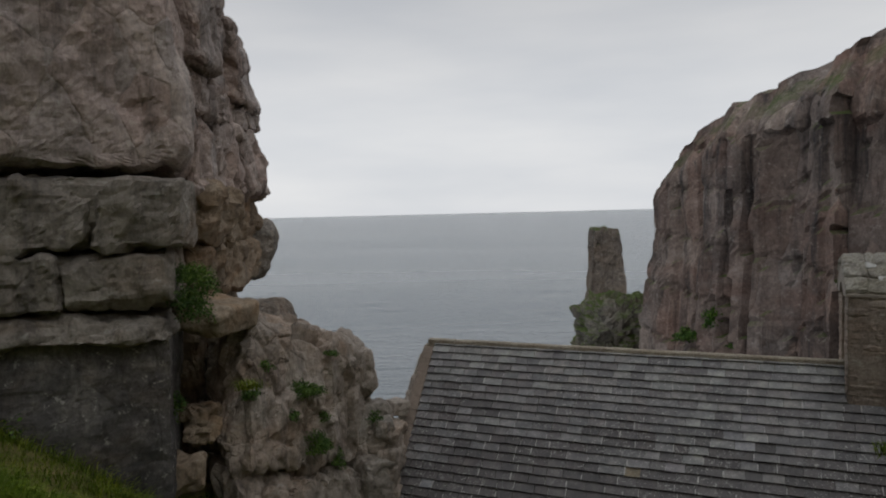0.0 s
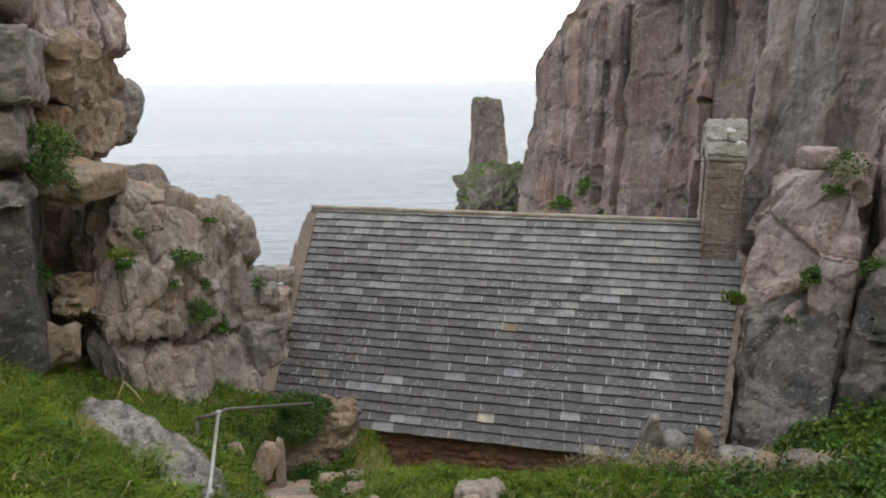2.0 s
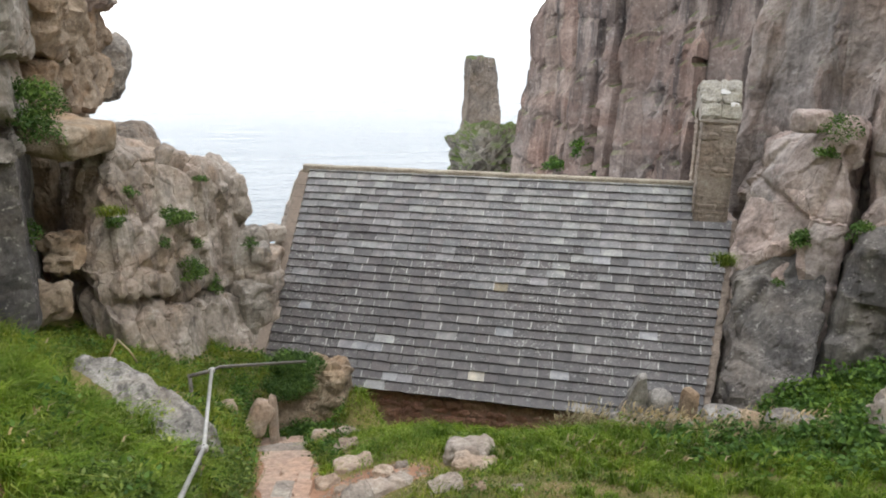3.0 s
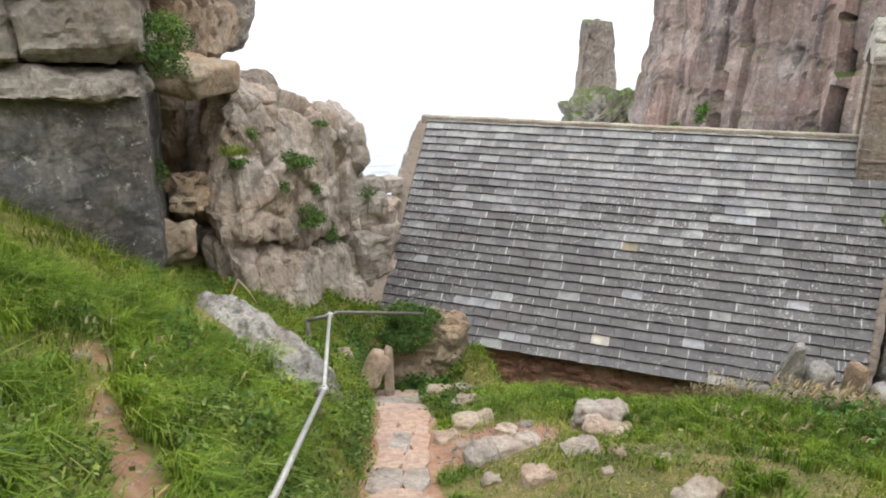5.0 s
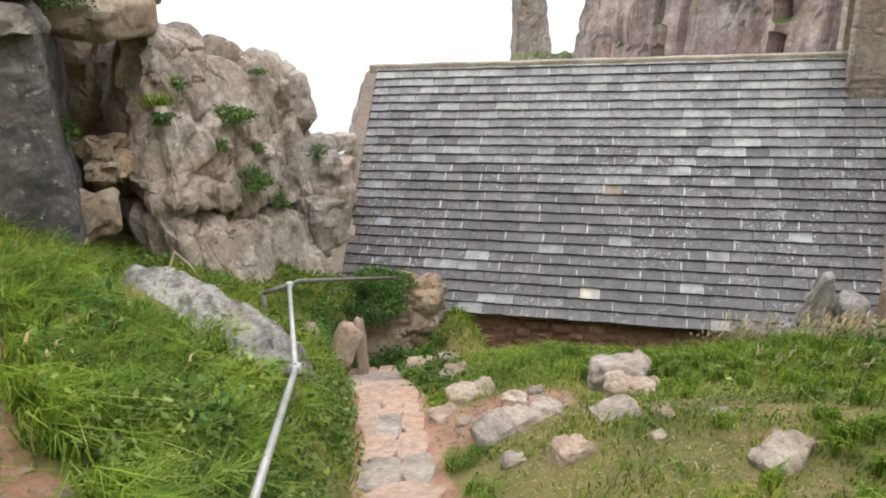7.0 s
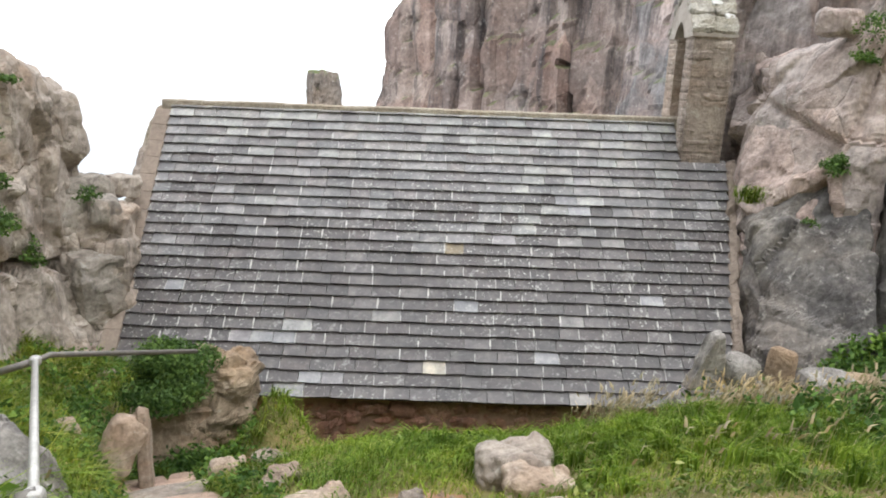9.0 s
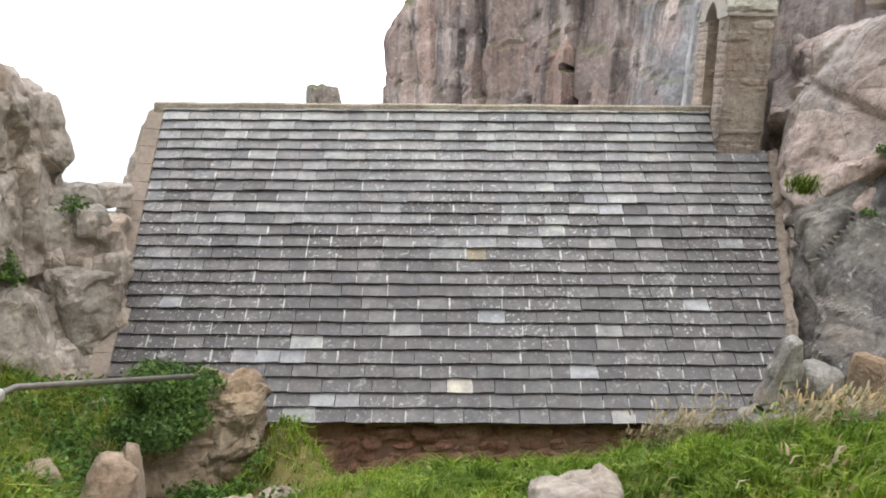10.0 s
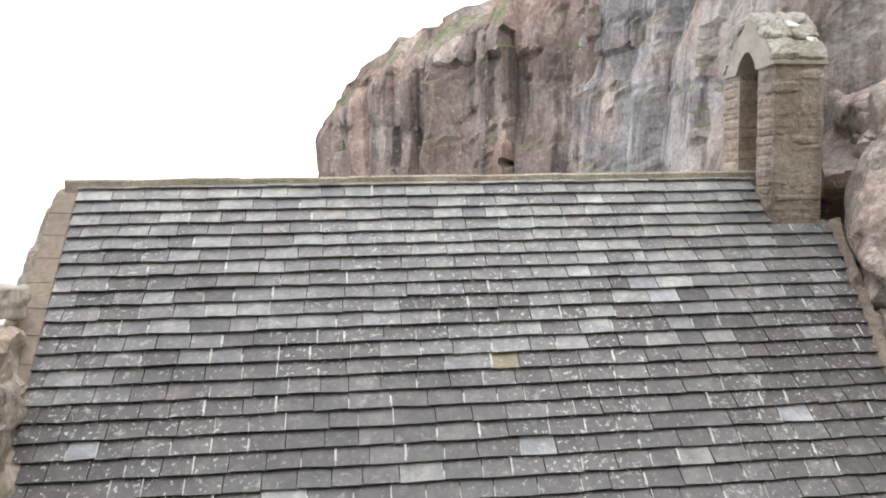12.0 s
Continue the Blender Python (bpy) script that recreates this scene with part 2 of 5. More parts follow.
def plain_material(name, a, b_, scale, rough=0.9, bump=0.5, spec=0.3, metal=0.0):
    m, nt, b = nodes_of(name, rough)
    b.inputs["Specular IOR Level"].default_value = spec
    b.inputs["Metallic"].default_value = metal
    co = nt.nodes.new("ShaderNodeTexCoord").outputs["Object"]
    n1 = noise_node(nt, co, scale, 6.0, 0.7)
    n2 = noise_node(nt, co, scale * 0.13, 3.0, 0.6)
    col = mix_node(nt, ramp_node(nt, n1, [(0.3, (0, 0, 0)), (0.7, (1, 1, 1))]), a, b_)
    col = mix_node(nt, 0.6, col, ramp_node(nt, n2, [(0.35, (0.7,) * 3), (0.65, (1.2,) * 3)]), "MULTIPLY")
    nt.links.new(col, b.inputs["Base Color"])
    bump_node(nt, b, n1, bump, 0.02)
    return m


MORTAR = plain_material("pale_mortar", (0.40, 0.39, 0.37), (0.60, 0.59, 0.56), 30, bump=0.3)
DARK_JOINT = plain_material("earthy_mortar", (0.20, 0.12, 0.085), (0.32, 0.20, 0.15), 25)
STEEL = plain_material("galvanised_steel", (0.42, 0.41, 0.39), (0.56, 0.55, 0.52), 25, 0.5, 0.1, 0.5, 0.4)
RUSTY = plain_material("dull_iron", (0.16, 0.15, 0.14), (0.27, 0.25, 0.22), 20, 0.6, 0.3, 0.4, 0.5)
BARK = plain_material("dark_twigs", (0.05, 0.035, 0.025), (0.10, 0.075, 0.05), 30)


def ground_material():
    m, nt, b = nodes_of("trodden_earth_and_turf", 0.95)
    co = nt.nodes.new("ShaderNodeTexCoord").outputs["Object"]
    at = nt.nodes.new("ShaderNodeAttribute")
    at.attribute_name = "bare"
    soil = ramp_node(nt, noise_node(nt, co, 4.0, 8.0, 0.75), [(0.3, (0.26, 0.13, 0.08)), (0.5, (0.42, 0.235, 0.15)), (0.7, (0.54, 0.36, 0.26))])
    turf = ramp_node(nt, noise_node(nt, co, 2.2, 6.0, 0.75), [(0.32, (0.11, 0.115, 0.035)), (0.50, (0.21, 0.19, 0.065)), (0.68, (0.36, 0.25, 0.13))])
    edge = noise_node(nt, co, 5.0, 6.0, 0.8)
    add = nt.nodes.new("ShaderNodeMath")
    add.operation = "ADD"
    nt.links.new(at.outputs["Fac"], add.inputs[0])
    nt.links.new(edge, add.inputs[1])
    f = ramp_node(nt, add.outputs[0], [(0.85, (0, 0, 0)), (1.0, (1, 1, 1))])
    nt.links.new(mix_node(nt, f, turf, soil), b.inputs["Base Color"])
    bump_node(nt, b, noise_node(nt, co, 12.0, 8.0, 0.75), 0.9, 0.05)
    return m


GROUND = ground_material()


def leaf_material(name, stops, rough=0.6, through_light=0.3):
    m, nt, b = nodes_of(name, rough)
    isl = nt.nodes.new("ShaderNodeNewGeometry").outputs["Random Per Island"]
    co = nt.nodes.new("ShaderNodeTexCoord").outputs["Object"]
    col = ramp_node(nt, isl, stops)
    patch = noise_node(nt, co, 1.6, 4.0, 0.65)
    col = mix_node(nt, 0.9, col, ramp_node(nt, patch, [(0.32, (0.45, 0.55, 0.45)), (0.5, (1, 1, 1)), (0.66, (1.5, 1.35, 1.05))]), "MULTIPLY")
    nt.links.new(col, b.inputs["Base Color"])
    tr = nt.nodes.new("ShaderNodeBsdfTranslucent")
    nt.links.new(col, tr.inputs["Color"])
    mx = nt.nodes.new("ShaderNodeMixShader")
    mx.inputs[0].default_value = through_light
    nt.links.new(b.outputs[0], mx.inputs[1])
    nt.links.new(tr.outputs[0], mx.inputs[2])
    nt.links.new(mx.outputs[0], nt.nodes["Material Output"].inputs["Surface"])
    return m


GRASS = leaf_material("green_grass", [(0.0, (0.075, 0.125, 0.014)), (0.4, (0.15, 0.22, 0.024)), (0.75, (0.225, 0.30, 0.034)), (0.95, (0.33, 0.36, 0.07)), (1.0, (0.42, 0.38, 0.18))])
LUSH = leaf_material("lush_grass", [(0.0, (0.08, 0.145, 0.016)), (0.45, (0.185, 0.305, 0.034)), (0.85, (0.30, 0.42, 0.065)), (1.0, (0.42, 0.46, 0.15))], 0.55, 0.38)
NETTLE = leaf_material("dark_weed_leaf", [(0.0, (0.036, 0.085, 0.018)), (0.5, (0.08, 0.165, 0.03)), (1.0, (0.17, 0.29, 0.055))])
WEED = leaf_material("broad_weed_leaf", [(0.0, (0.055, 0.10, 0.02)), (0.5, (0.13, 0.20, 0.038)), (0.85, (0.22, 0.30, 0.065)), (1.0, (0.36, 0.40, 0.15))])
SHRUB = leaf_material("shrub_leaf", [(0.0, (0.04, 0.085, 0.02)), (0.5, (0.08, 0.155, 0.035)), (1.0, (0.16, 0.26, 0.06))])
STRAW = leaf_material("dry_grass", [(0.0, (0.30, 0.24, 0.13)), (0.6, (0.44, 0.36, 0.22)), (1.0, (0.55, 0.46, 0.32))])


def sea_material():
    m, nt, b = nodes_of("grey_sea", 0.22)
    b.inputs["Specular IOR Level"].default_value = 0.5
    b.inputs["IOR"].default_value = 1.333
    co = nt.nodes.new("ShaderNodeTexCoord").outputs["Object"]
    sw = noise_node(nt, scaled(nt, co, 0.05, 0.16, 1), 1.0, 5.0, 0.65)
    rp = noise_node(nt, scaled(nt, co, 0.35, 0.8, 1), 1.0, 4.0, 0.6)
    big = noise_node(nt, scaled(nt, co, 0.004, 0.012, 1), 1.0, 3.0, 0.5)
    nt.links.new(ramp_node(nt, big, [(0.35, (0.19, 0.225, 0.25)), (0.65, (0.27, 0.30, 0.32))]), b.inputs["Base Color"])
    bump_node(nt, b, mix_node(nt, 0.35, sw, rp), 1.0, 2.2)
    return m


SEA = sea_material()


# ---- builders ----
def mesh_ob(name, verts, faces, material, parent=None, smooth=False, label=""):
    me = bpy.data.meshes.new(name)
    me.from_pydata([tuple(v) for v in verts], [], faces)
    me.materials.append(material)
    if smooth:
        me.polygons.foreach_set("use_smooth", [True] * len(me.polygons))
    me.update()
    ob = new(name, me)
    if parent is not None:
        ob.parent = parent
    if label:
        ob["label"] = label
    return ob


def part(name, bm, material, parent, label="", smooth=False):
    me = bpy.data.meshes.new(name)
    bm.normal_update()
    bm.to_mesh(me)
    bm.free()
    me.materials.append(material)
    if smooth:
        me.polygons.foreach_set("use_smooth", [True] * len(me.polygons))
    ob = new(name, me)
    if parent is not None:
        ob.parent = parent
    if label:
        ob["label"] = label
    return ob


def empty(name, label, category, group="", kind=""):
    return tagged(new(name), label, category, group, kind)


def chance(a, b, c):
    """A fixed random number from 0 to 1 for three whole numbers."""
    h = (int(a) * 73856093 ^ int(b) * 19349663 ^ int(c) * 83492791) & 0xFFFFFFFF
    h = ((h ^ (h >> 13)) * 1274126177) & 0xFFFFFFFF
    return ((h ^ (h >> 16)) & 0xFFFF) / 65535


def joints(a, z, seed, ca, cz, block, groove, tilt):
    """One set of beds and upright joints: height at a along the face and z up it."""
    zz = z / cz
    r = math.floor(zz)
    fr = zz - r
    if chance(r, 7, seed) < 0.3:
        r, fr = r - 1, fr * 0.5 + 0.5
    aa = a / ca * (0.7 + 0.6 * chance(r, 3, seed)) + 5 * chance(r, 1, seed)
    c = math.floor(aa)
    fa = aa - c
    if chance(r, c, seed + 5) < 0.35:
        c, fa = c - 1, fa * 0.5 + 0.5
    e = min(fa * ca, (1 - fa) * ca, fr * cz, (1 - fr) * cz)
    h = block * (chance(r, c, seed + 1) - 0.5)
    h += tilt * ((fa - 0.5) * (chance(r, c, seed + 2) - 0.5) * 2 + (fr - 0.5) * (chance(r, c, seed + 3) - 0.65) * 2)
    return h - groove * chance(r, c, seed + 4) * max(0.0, 1 - e / (0.035 + 0.03 * ca)) ** 1.5


def fracture(p, seed, cell, block, groove, tilt, along, shear=1.0):
    """Height of a jointed rock face at p: blocks between beds and joints stand out and lean each in its own way, in two sizes."""
    s = 0.4 * min(cell)
    w = noise.noise_vector(p * (0.55 / s) + Vector((seed, 0, 0))) * (0.22 * s)
    w += noise.noise_vector(p * (1.9 / s) + Vector((0, seed, 0))) * (0.07 * s)
    a = along + w.x + (p.z + w.y) * 0.15 * shear
    z = p.z + w.z + 0.10 * a * shear
    ca = (cell[0] + cell[1]) / 2
    d = joints(a, z, seed * 10, ca, cell[2], block, groove, tilt)
    d += joints(a * 0.97 + z * 0.3 * shear, z * 0.94 - a * 0.2 * shear, seed * 10 + 50, ca * 0.38, cell[2] * 0.42, block * 0.38, groove * (0.5 if shear > 0.5 else 0.12), tilt * 0.45)
    return d


def cell_chance(ix, iy, iz, seed):
    """A fixed random number from 0 to 1 for each cell of a lattice, for arrays."""
    h = (ix * 73856093) ^ (iy * 19349663) ^ (iz * 83492791) ^ (seed * 2654435761)
    h &= 0xFFFFFFFF
    h = ((h ^ (h >> 15)) * 2246822519) & 0xFFFFFFFF
    h = ((h ^ (h >> 13)) * 3266489917) & 0xFFFFFFFF
    return ((h ^ (h >> 16)) & 0xFFFFFF) / 16777215.0


def nearest_cell(q, seed):
    """The lattice cell whose own random point lies nearest, for arrays."""
    base = np.floor(q).astype(np.int64)
    best, ids = np.full(len(q), 9.0), np.zeros((len(q), 3), np.int64)
    for step in np.ndindex(3, 3, 3):
        c = base + np.array(step) - 1
        spot = np.stack([cell_chance(c[:, 0], c[:, 1], c[:, 2], seed * 7 + k) for k in (1, 2, 3)], 1) + c
        d = np.linalg.norm(q - spot, axis=1)
        closer = d < best
        ids[closer], best[closer] = c[closer], d[closer]
    return ids


def facets(pts, seed, cell, block, groove, tilt, bevel):
    """Heights of broken rock: irregular chunks, each set in or out and tilted its own way, with clefts between them; their edges slope over the bevel."""
    q = pts / np.asarray(cell)
    base = np.floor(q).astype(np.int64)
    n = len(q)
    d1, d2 = np.full(n, 9.0), np.full(n, 9.0)
    id1, id2 = np.zeros((n, 3), np.int64), np.zeros((n, 3), np.int64)
    at1, at2 = np.zeros((n, 3)), np.zeros((n, 3))
    for step in np.ndindex(3, 3, 3):
        c = base + np.array(step) - 1
        spot = np.stack([cell_chance(c[:, 0], c[:, 1], c[:, 2], seed * 7 + k) for k in (1, 2, 3)], 1) + c
        d = np.linalg.norm(q - spot, axis=1)
        first = d < d1
        second = ~first & (d < d2)
        d2 = np.where(first, d1, np.where(second, d, d2))
        id2[first], at2[first] = id1[first], at1[first]
        id2[second], at2[second] = c[second], spot[second]
        id1[first], at1[first] = c[first], spot[first]
        d1 = np.where(first, d, d1)

    def face(ids, spots):
        r = [cell_chance(ids[:, 0], ids[:, 1], ids[:, 2], seed * 7 + k) - 0.5 for k in (4, 5, 6, 7)]
        v = q - spots
        return block * r[0] + 2 * tilt * (v[:, 0] * r[1] + v[:, 1] * r[2] + v[:, 2] * r[3])

    gap = d2 - d1
    over = 0.5 * np.clip(1 - gap / (bevel / min(cell)), 0, 1)
    deep = cell_chance(id1[:, 0], id1[:, 1], id1[:, 2], seed * 7 + 8)
    return face(id1, at1) * (1 - over) + face(id2, at2) * over - groove * deep * np.clip(1 - gap / 0.20, 0, 1) ** 1.2


def rock_mesh(quad, depth, res, k, seed, cell=(0.8, 0.8, 0.6), block=0.08, groove=0.06, tilt=0.08, rough=0.10, fine=0.02, chips=9, most=90):
    """A block of rock on a front face of four corners (top left, top right, bottom right, bottom left) and a depth, rounded by k, then broken up."""
    tl, tr, br, bl = [Vector(v) for v in quad]
    dv = Vector(depth)
    w = max((tr - tl).length, (br - bl).length)
    h = max((tl - bl).length, (tr - br).length)
    n = [max(4, min(most, int(x / res))) for x in (w, h, dv.length)]
    grid, verts, faces = {}, [], []
    cr = random.Random(seed * 31 + 7)
    planes = []
    for _ in range(chips):
        d = Vector((cr.gauss(0, 1), cr.gauss(0, 1), cr.gauss(0, 1) - 0.4)).normalized()
        planes.append((d, (abs(d.x) + abs(d.y) + abs(d.z)) * cr.uniform(0.76, 0.95)))

    def vert(i, j, l):
        key = (i, j, l)
        if key not in grid:
            p = [2 * a / b - 1 for a, b in zip(key, n)]
            s = sum(abs(a) ** k for a in p) ** (-1 / k)
            q = Vector([x * s for x in p])
            for d, lim in planes:
                q -= d * max(0.0, q.dot(d) - lim)
            a, b, c = [(x + 1) / 2 for x in q]
            grid[key] = len(verts)
            verts.append(bl.lerp(br, a).lerp(tl.lerp(tr, a), b) + dv * c)
        return grid[key]

    for i in range(n[0]):
        for j in range(n[1]):
            faces.append((vert(i, j, 0), vert(i + 1, j, 0), vert(i + 1, j + 1, 0), vert(i, j + 1, 0)))
            faces.append((vert(i, j, n[2]), vert(i, j + 1, n[2]), vert(i + 1, j + 1, n[2]), vert(i + 1, j, n[2])))
    for l in range(n[2]):
        for j in range(n[1]):
            faces.append((vert(0, j, l), vert(0, j + 1, l), vert(0, j + 1, l + 1), vert(0, j, l + 1)))
            faces.append((vert(n[0], j, l), vert(n[0], j, l + 1), vert(n[0], j + 1, l + 1), vert(n[0], j + 1, l)))
        for i in range(n[0]):
            faces.append((vert(i, 0, l), vert(i, 0, l + 1), vert(i + 1, 0, l + 1), vert(i + 1, 0, l)))
            faces.append((vert(i, n[1], l), vert(i + 1, n[1], l), vert(i + 1, n[1], l + 1), vert(i, n[1], l + 1)))
    me = bpy.data.meshes.new("rock")
    me.from_pydata(verts, [], faces)
    me.update()
    bm = bmesh.new()
    bm.from_mesh(me)
    bpy.data.meshes.remove(me)
    bmesh.ops.recalc_face_normals(bm, faces=bm.faces)
    bm.normal_update()
    off = Vector((seed * 3.1, seed * 5.7, -seed * 2.3))
    least = min(cell)
    pts = np.array([v.co + noise.noise_vector(v.co * (0.8 / least) + off) * (0.09 * least) + noise.noise_vector(v.co * (3.0 / least) + off) * (0.02 * least) for v in bm.verts])
    size = np.asarray(cell, float)
    high = facets(pts, seed, size, block, groove, tilt, res * 1.6) + facets(pts + 3.3, seed + 90, size * (0.42, 0.42, 0.36), block * 0.30, 0.0, tilt * 0.36, res * 1.6)
    high += facets(pts - 1.7, seed + 180, size * (0.2, 0.2, 0.17), block * 0.05, 0.0, tilt * 0.12, res * 1.6)
    moves = []
    for v, h in zip(bm.verts, high):
        p = v.co
        d = h + rough * noise.fractal(p * 1.1 + off, 1.0, 2.0, 4) * 0.6
        d += fine * noise.fractal(p * 6.0 + off, 0.9, 2.1, 3)
        moves.append(v.normal * d)
    for v, m in zip(bm.verts, moves):
        v.co += m
    return bm


def crag(name, label, quad, depth, material, res, k, seed, chunk, **kw):
    """A broken rock face as one thing, parted along its joints into the chunks that it is made of."""
    thing = tagged(new(name), label, "rock")
    bm = rock_mesh(quad, depth, res, k, seed, **kw)
    bm.verts.index_update()
    co = np.array([v.co for v in bm.verts])
    rings = [[v.index for v in f.verts] for f in bm.faces]
    bm.free()
    mid = co[np.array(rings)].mean(axis=1)
    which = np.unique(nearest_cell(mid / np.asarray(chunk), seed), axis=0, return_inverse=True)[1].ravel()
    sides = {}
    for i, f in enumerate(rings):
        for e in zip(f, f[1:] + f[:1]):
            sides.setdefault(frozenset(e), []).append(i)
    beside = [[] for _ in rings]
    for pair in sides.values():
        if len(pair) == 2:
            beside[pair[0]].append(pair[1])
            beside[pair[1]].append(pair[0])
    owner, groups = [-1] * len(rings), []
    for i in range(len(rings)):
        if owner[i] < 0:
            owner[i], run = len(groups), [i]
            for f in run:
                for o in beside[f]:
                    if owner[o] < 0 and which[o] == which[i]:
                        owner[o] = len(groups)
                        run.append(o)
            groups.append(run)
    for g in sorted(range(len(groups)), key=lambda q: len(groups[q])):
        if len(groups[g]) < 250:
            near = [owner[o] for f in groups[g] for o in beside[f] if owner[o] != g]
            if near:
                to = max(near, key=lambda q: len(groups[q]))
                for f in groups[g]:
                    owner[f] = to
                groups[to] = groups[to] + groups[g]
                groups[g] = []
    for run in groups:
        if not run:
            continue
        faces = [rings[i] for i in run]
        used = sorted({i for f in faces for i in f})
        back = {o: i for i, o in enumerate(used)}
        mesh_ob("chunk", co[used], [[back[i] for i in f] for f in faces], material, thing)
    return thing


def rock(name, label, quad, depth, material, res=0.06, k=9, seed=1, category="rock", group="", parent=None, **kw):
    ob = part(name, rock_mesh(quad, depth, res, k, seed, **kw), material, parent, smooth=False)
    if parent is None:
        tagged(ob, label, category, group)
    return ob


def block_face(name, label, quad, depth, material, cols, rows, seed, out=0.10, res=0.05, k=20, group="", category="rock", gap=0.004, **kw):
    """A jointed rock face as one thing: rows of separate blocks between beds and joints, each tilted and set in or out, before a dark core."""
    tl, tr, br, bl = [Vector(v) for v in quad]
    dv = Vector(depth)
    thing = empty(name, label, category, group)
    r = random.Random(seed)
    nrm = (tr - tl).cross(tl - bl).normalized()
    if nrm.dot(dv) > 0:
        nrm = -nrm

    def at_face(a, b):
        return bl.lerp(br, a).lerp(tl.lerp(tr, a), b)

    beds = [0.0] + [(q + r.uniform(-0.25, 0.25)) / rows for q in range(1, rows)] + [1.0]
    tip = [r.uniform(-0.10, 0.10) / rows for _ in beds]
    tip[0] = tip[-1] = 0
    opt = dict(cell=(0.40, 0.40, 0.5), block=0.05, groove=0.05, tilt=0.07, rough=0.035, fine=0.02, chips=4)
    opt.update(kw)
    for q in range(rows):
        n = max(1, cols + r.choice((-1, 0, 0, 1)))
        cuts = [0.0] + [(w + r.uniform(-0.3, 0.3)) / n for w in range(1, n)] + [1.0]
        slant = [0.0] + [r.uniform(-0.12, 0.12) / n for _ in cuts[1:-1]] + [0.0]
        for w in range(n):
            a0, a1, s0, s1 = cuts[w], cuts[w + 1], slant[w], slant[w + 1]
            b0, b1 = beds[q], beds[q + 1]
            c = [(a0 + s0, b1 + tip[q + 1] * (2 * a0 - 1)), (a1 + s1, b1 + tip[q + 1] * (2 * a1 - 1)), (a1 - s1, b0 + tip[q] * (2 * a1 - 1)), (a0 - s0, b0 + tip[q] * (2 * a0 - 1))]
            push = r.uniform(-out, out)
            pts = [at_face(*x) + nrm * (push + r.uniform(-0.4, 0.4) * out) for x in c]
            mid = (pts[0] + pts[1] + pts[2] + pts[3]) / 4
            pts = [mid + (p - mid) * (1 - gap / max(0.1, (p - mid).length)) for p in pts]
            rock("block", "", pts, dv, material, res, k, seed * 3 + q * 11 + w, parent=thing, **opt)
    inset = [Vector(v) - nrm * (out + 0.06) for v in quad]
    rock("core", "", inset, dv * 0.95, material, res * 2, 9, seed, parent=thing, cell=(1, 1, 1), block=0.03, groove=0.02, tilt=0.02, rough=0.03)
    return thing


def boulder(name, label, centre, size, material, turn=0.0, seed=1, res=0.05, k=3.2, lean=(0, 0), category="rock", group="", parent=None, **kw):
    """A loose stone of a size (across, deep, high) about its centre."""
    m = Matrix.Translation(centre) @ Euler((radians(lean[0]), radians(lean[1]), radians(turn))).to_matrix().to_4x4()
    a, b, c = [x / 2 for x in size]
    quad = [m @ Vector(v) for v in ((-a, -b, c), (a, -b, c), (a, -b, -c), (-a, -b, -c))]
    depth = m.to_3x3() @ Vector((0, 2 * b, 0))
    s = min(size)
    opt = dict(cell=(s * 0.9,) * 3, block=s * 0.06, groove=s * 0.03, tilt=s * 0.08, rough=s * 0.07, fine=s * 0.03, chips=14)
    opt.update(kw)
    return rock(name, label, quad, depth, material, res, k, seed, category, group, parent, **opt)


def smooth_step(a, b, x):
    t = min(1.0, max(0.0, (x - a) / (b - a)))
    return t * t * (3 - 2 * t)


# ---- the ground: a steep gully floor that falls from the steps to the chapel ----
PATH_Y = [-8.0, -3.0, 0.6, 2.1, 4.3, 6.3, 7.8, 9.2, 10.5, 14.0]
PATH_Z = [3.5, 1.6, -0.2, -1.35, -2.45, -3.05, -3.48, -4.03, -4.55, -5.2]
PATH_X = [1.6, 1.3, 0.75, 0.3, 0.1, 0.02, -0.12, -0.42, -0.2, 0.6]


def path_z(y):
    return np.interp(y, PATH_Y, PATH_Z)


def path_x(y):
    return np.interp(y, PATH_Y, PATH_X)


def ground_z(x, y):
    """Height of the ground, for arrays: the path, the bank on its seaward side and the gentler slope on the other."""
    x, y = np.asarray(x, float), np.asarray(y, float)
    z = path_z(y)
    dx = x - path_x(y)
    left = np.clip(-dx - 0.30, 0, None)
    right = np.clip(dx - 0.33, 0, None)
    far = np.clip((y - 9.0) / 1.0, 0, 1)
    bank = 0.33 * np.clip(left / 0.3, 0, 1) + 0.60 * left - 0.02 * left ** 2
    shelf = np.clip(left * 2.2, 0, 0.75) + 0.42 * np.clip(left - 0.35, 0, None)
    z = z + bank * (1 - far) + shelf * far
    rise = 0.33 * np.minimum(right, 1.0) * (1 - 0.6 * np.clip((y - 6.2) / 2, 0, 1)) + 0.35 * np.clip(x - 6.0, 0, None)
    z = z + rise + 0.60 * np.exp(-((x - 0.66) ** 2 + (y - 9.82) ** 2) / 0.11)
    wall_gap = (x + 0.4) * -0.3313 + (y - 14.3) * -0.9435
    z = z - 1.0 * np.clip((4.2 - wall_gap) / 0.9, 0, 1) * np.clip((x - 0.6) / 0.6, 0, 1) * np.clip((6.2 - x) / 0.8, 0, 1)
    z = z + 0.05 * np.sin(x * 2.3 + 1.7 * np.sin(y * 1.3)) * np.clip(np.abs(dx) - 0.3, 0, 1) + 0.04 * np.sin(y * 3.1 + x * 1.1) * np.clip(np.abs(dx) - 0.3, 0, 1)
    return z


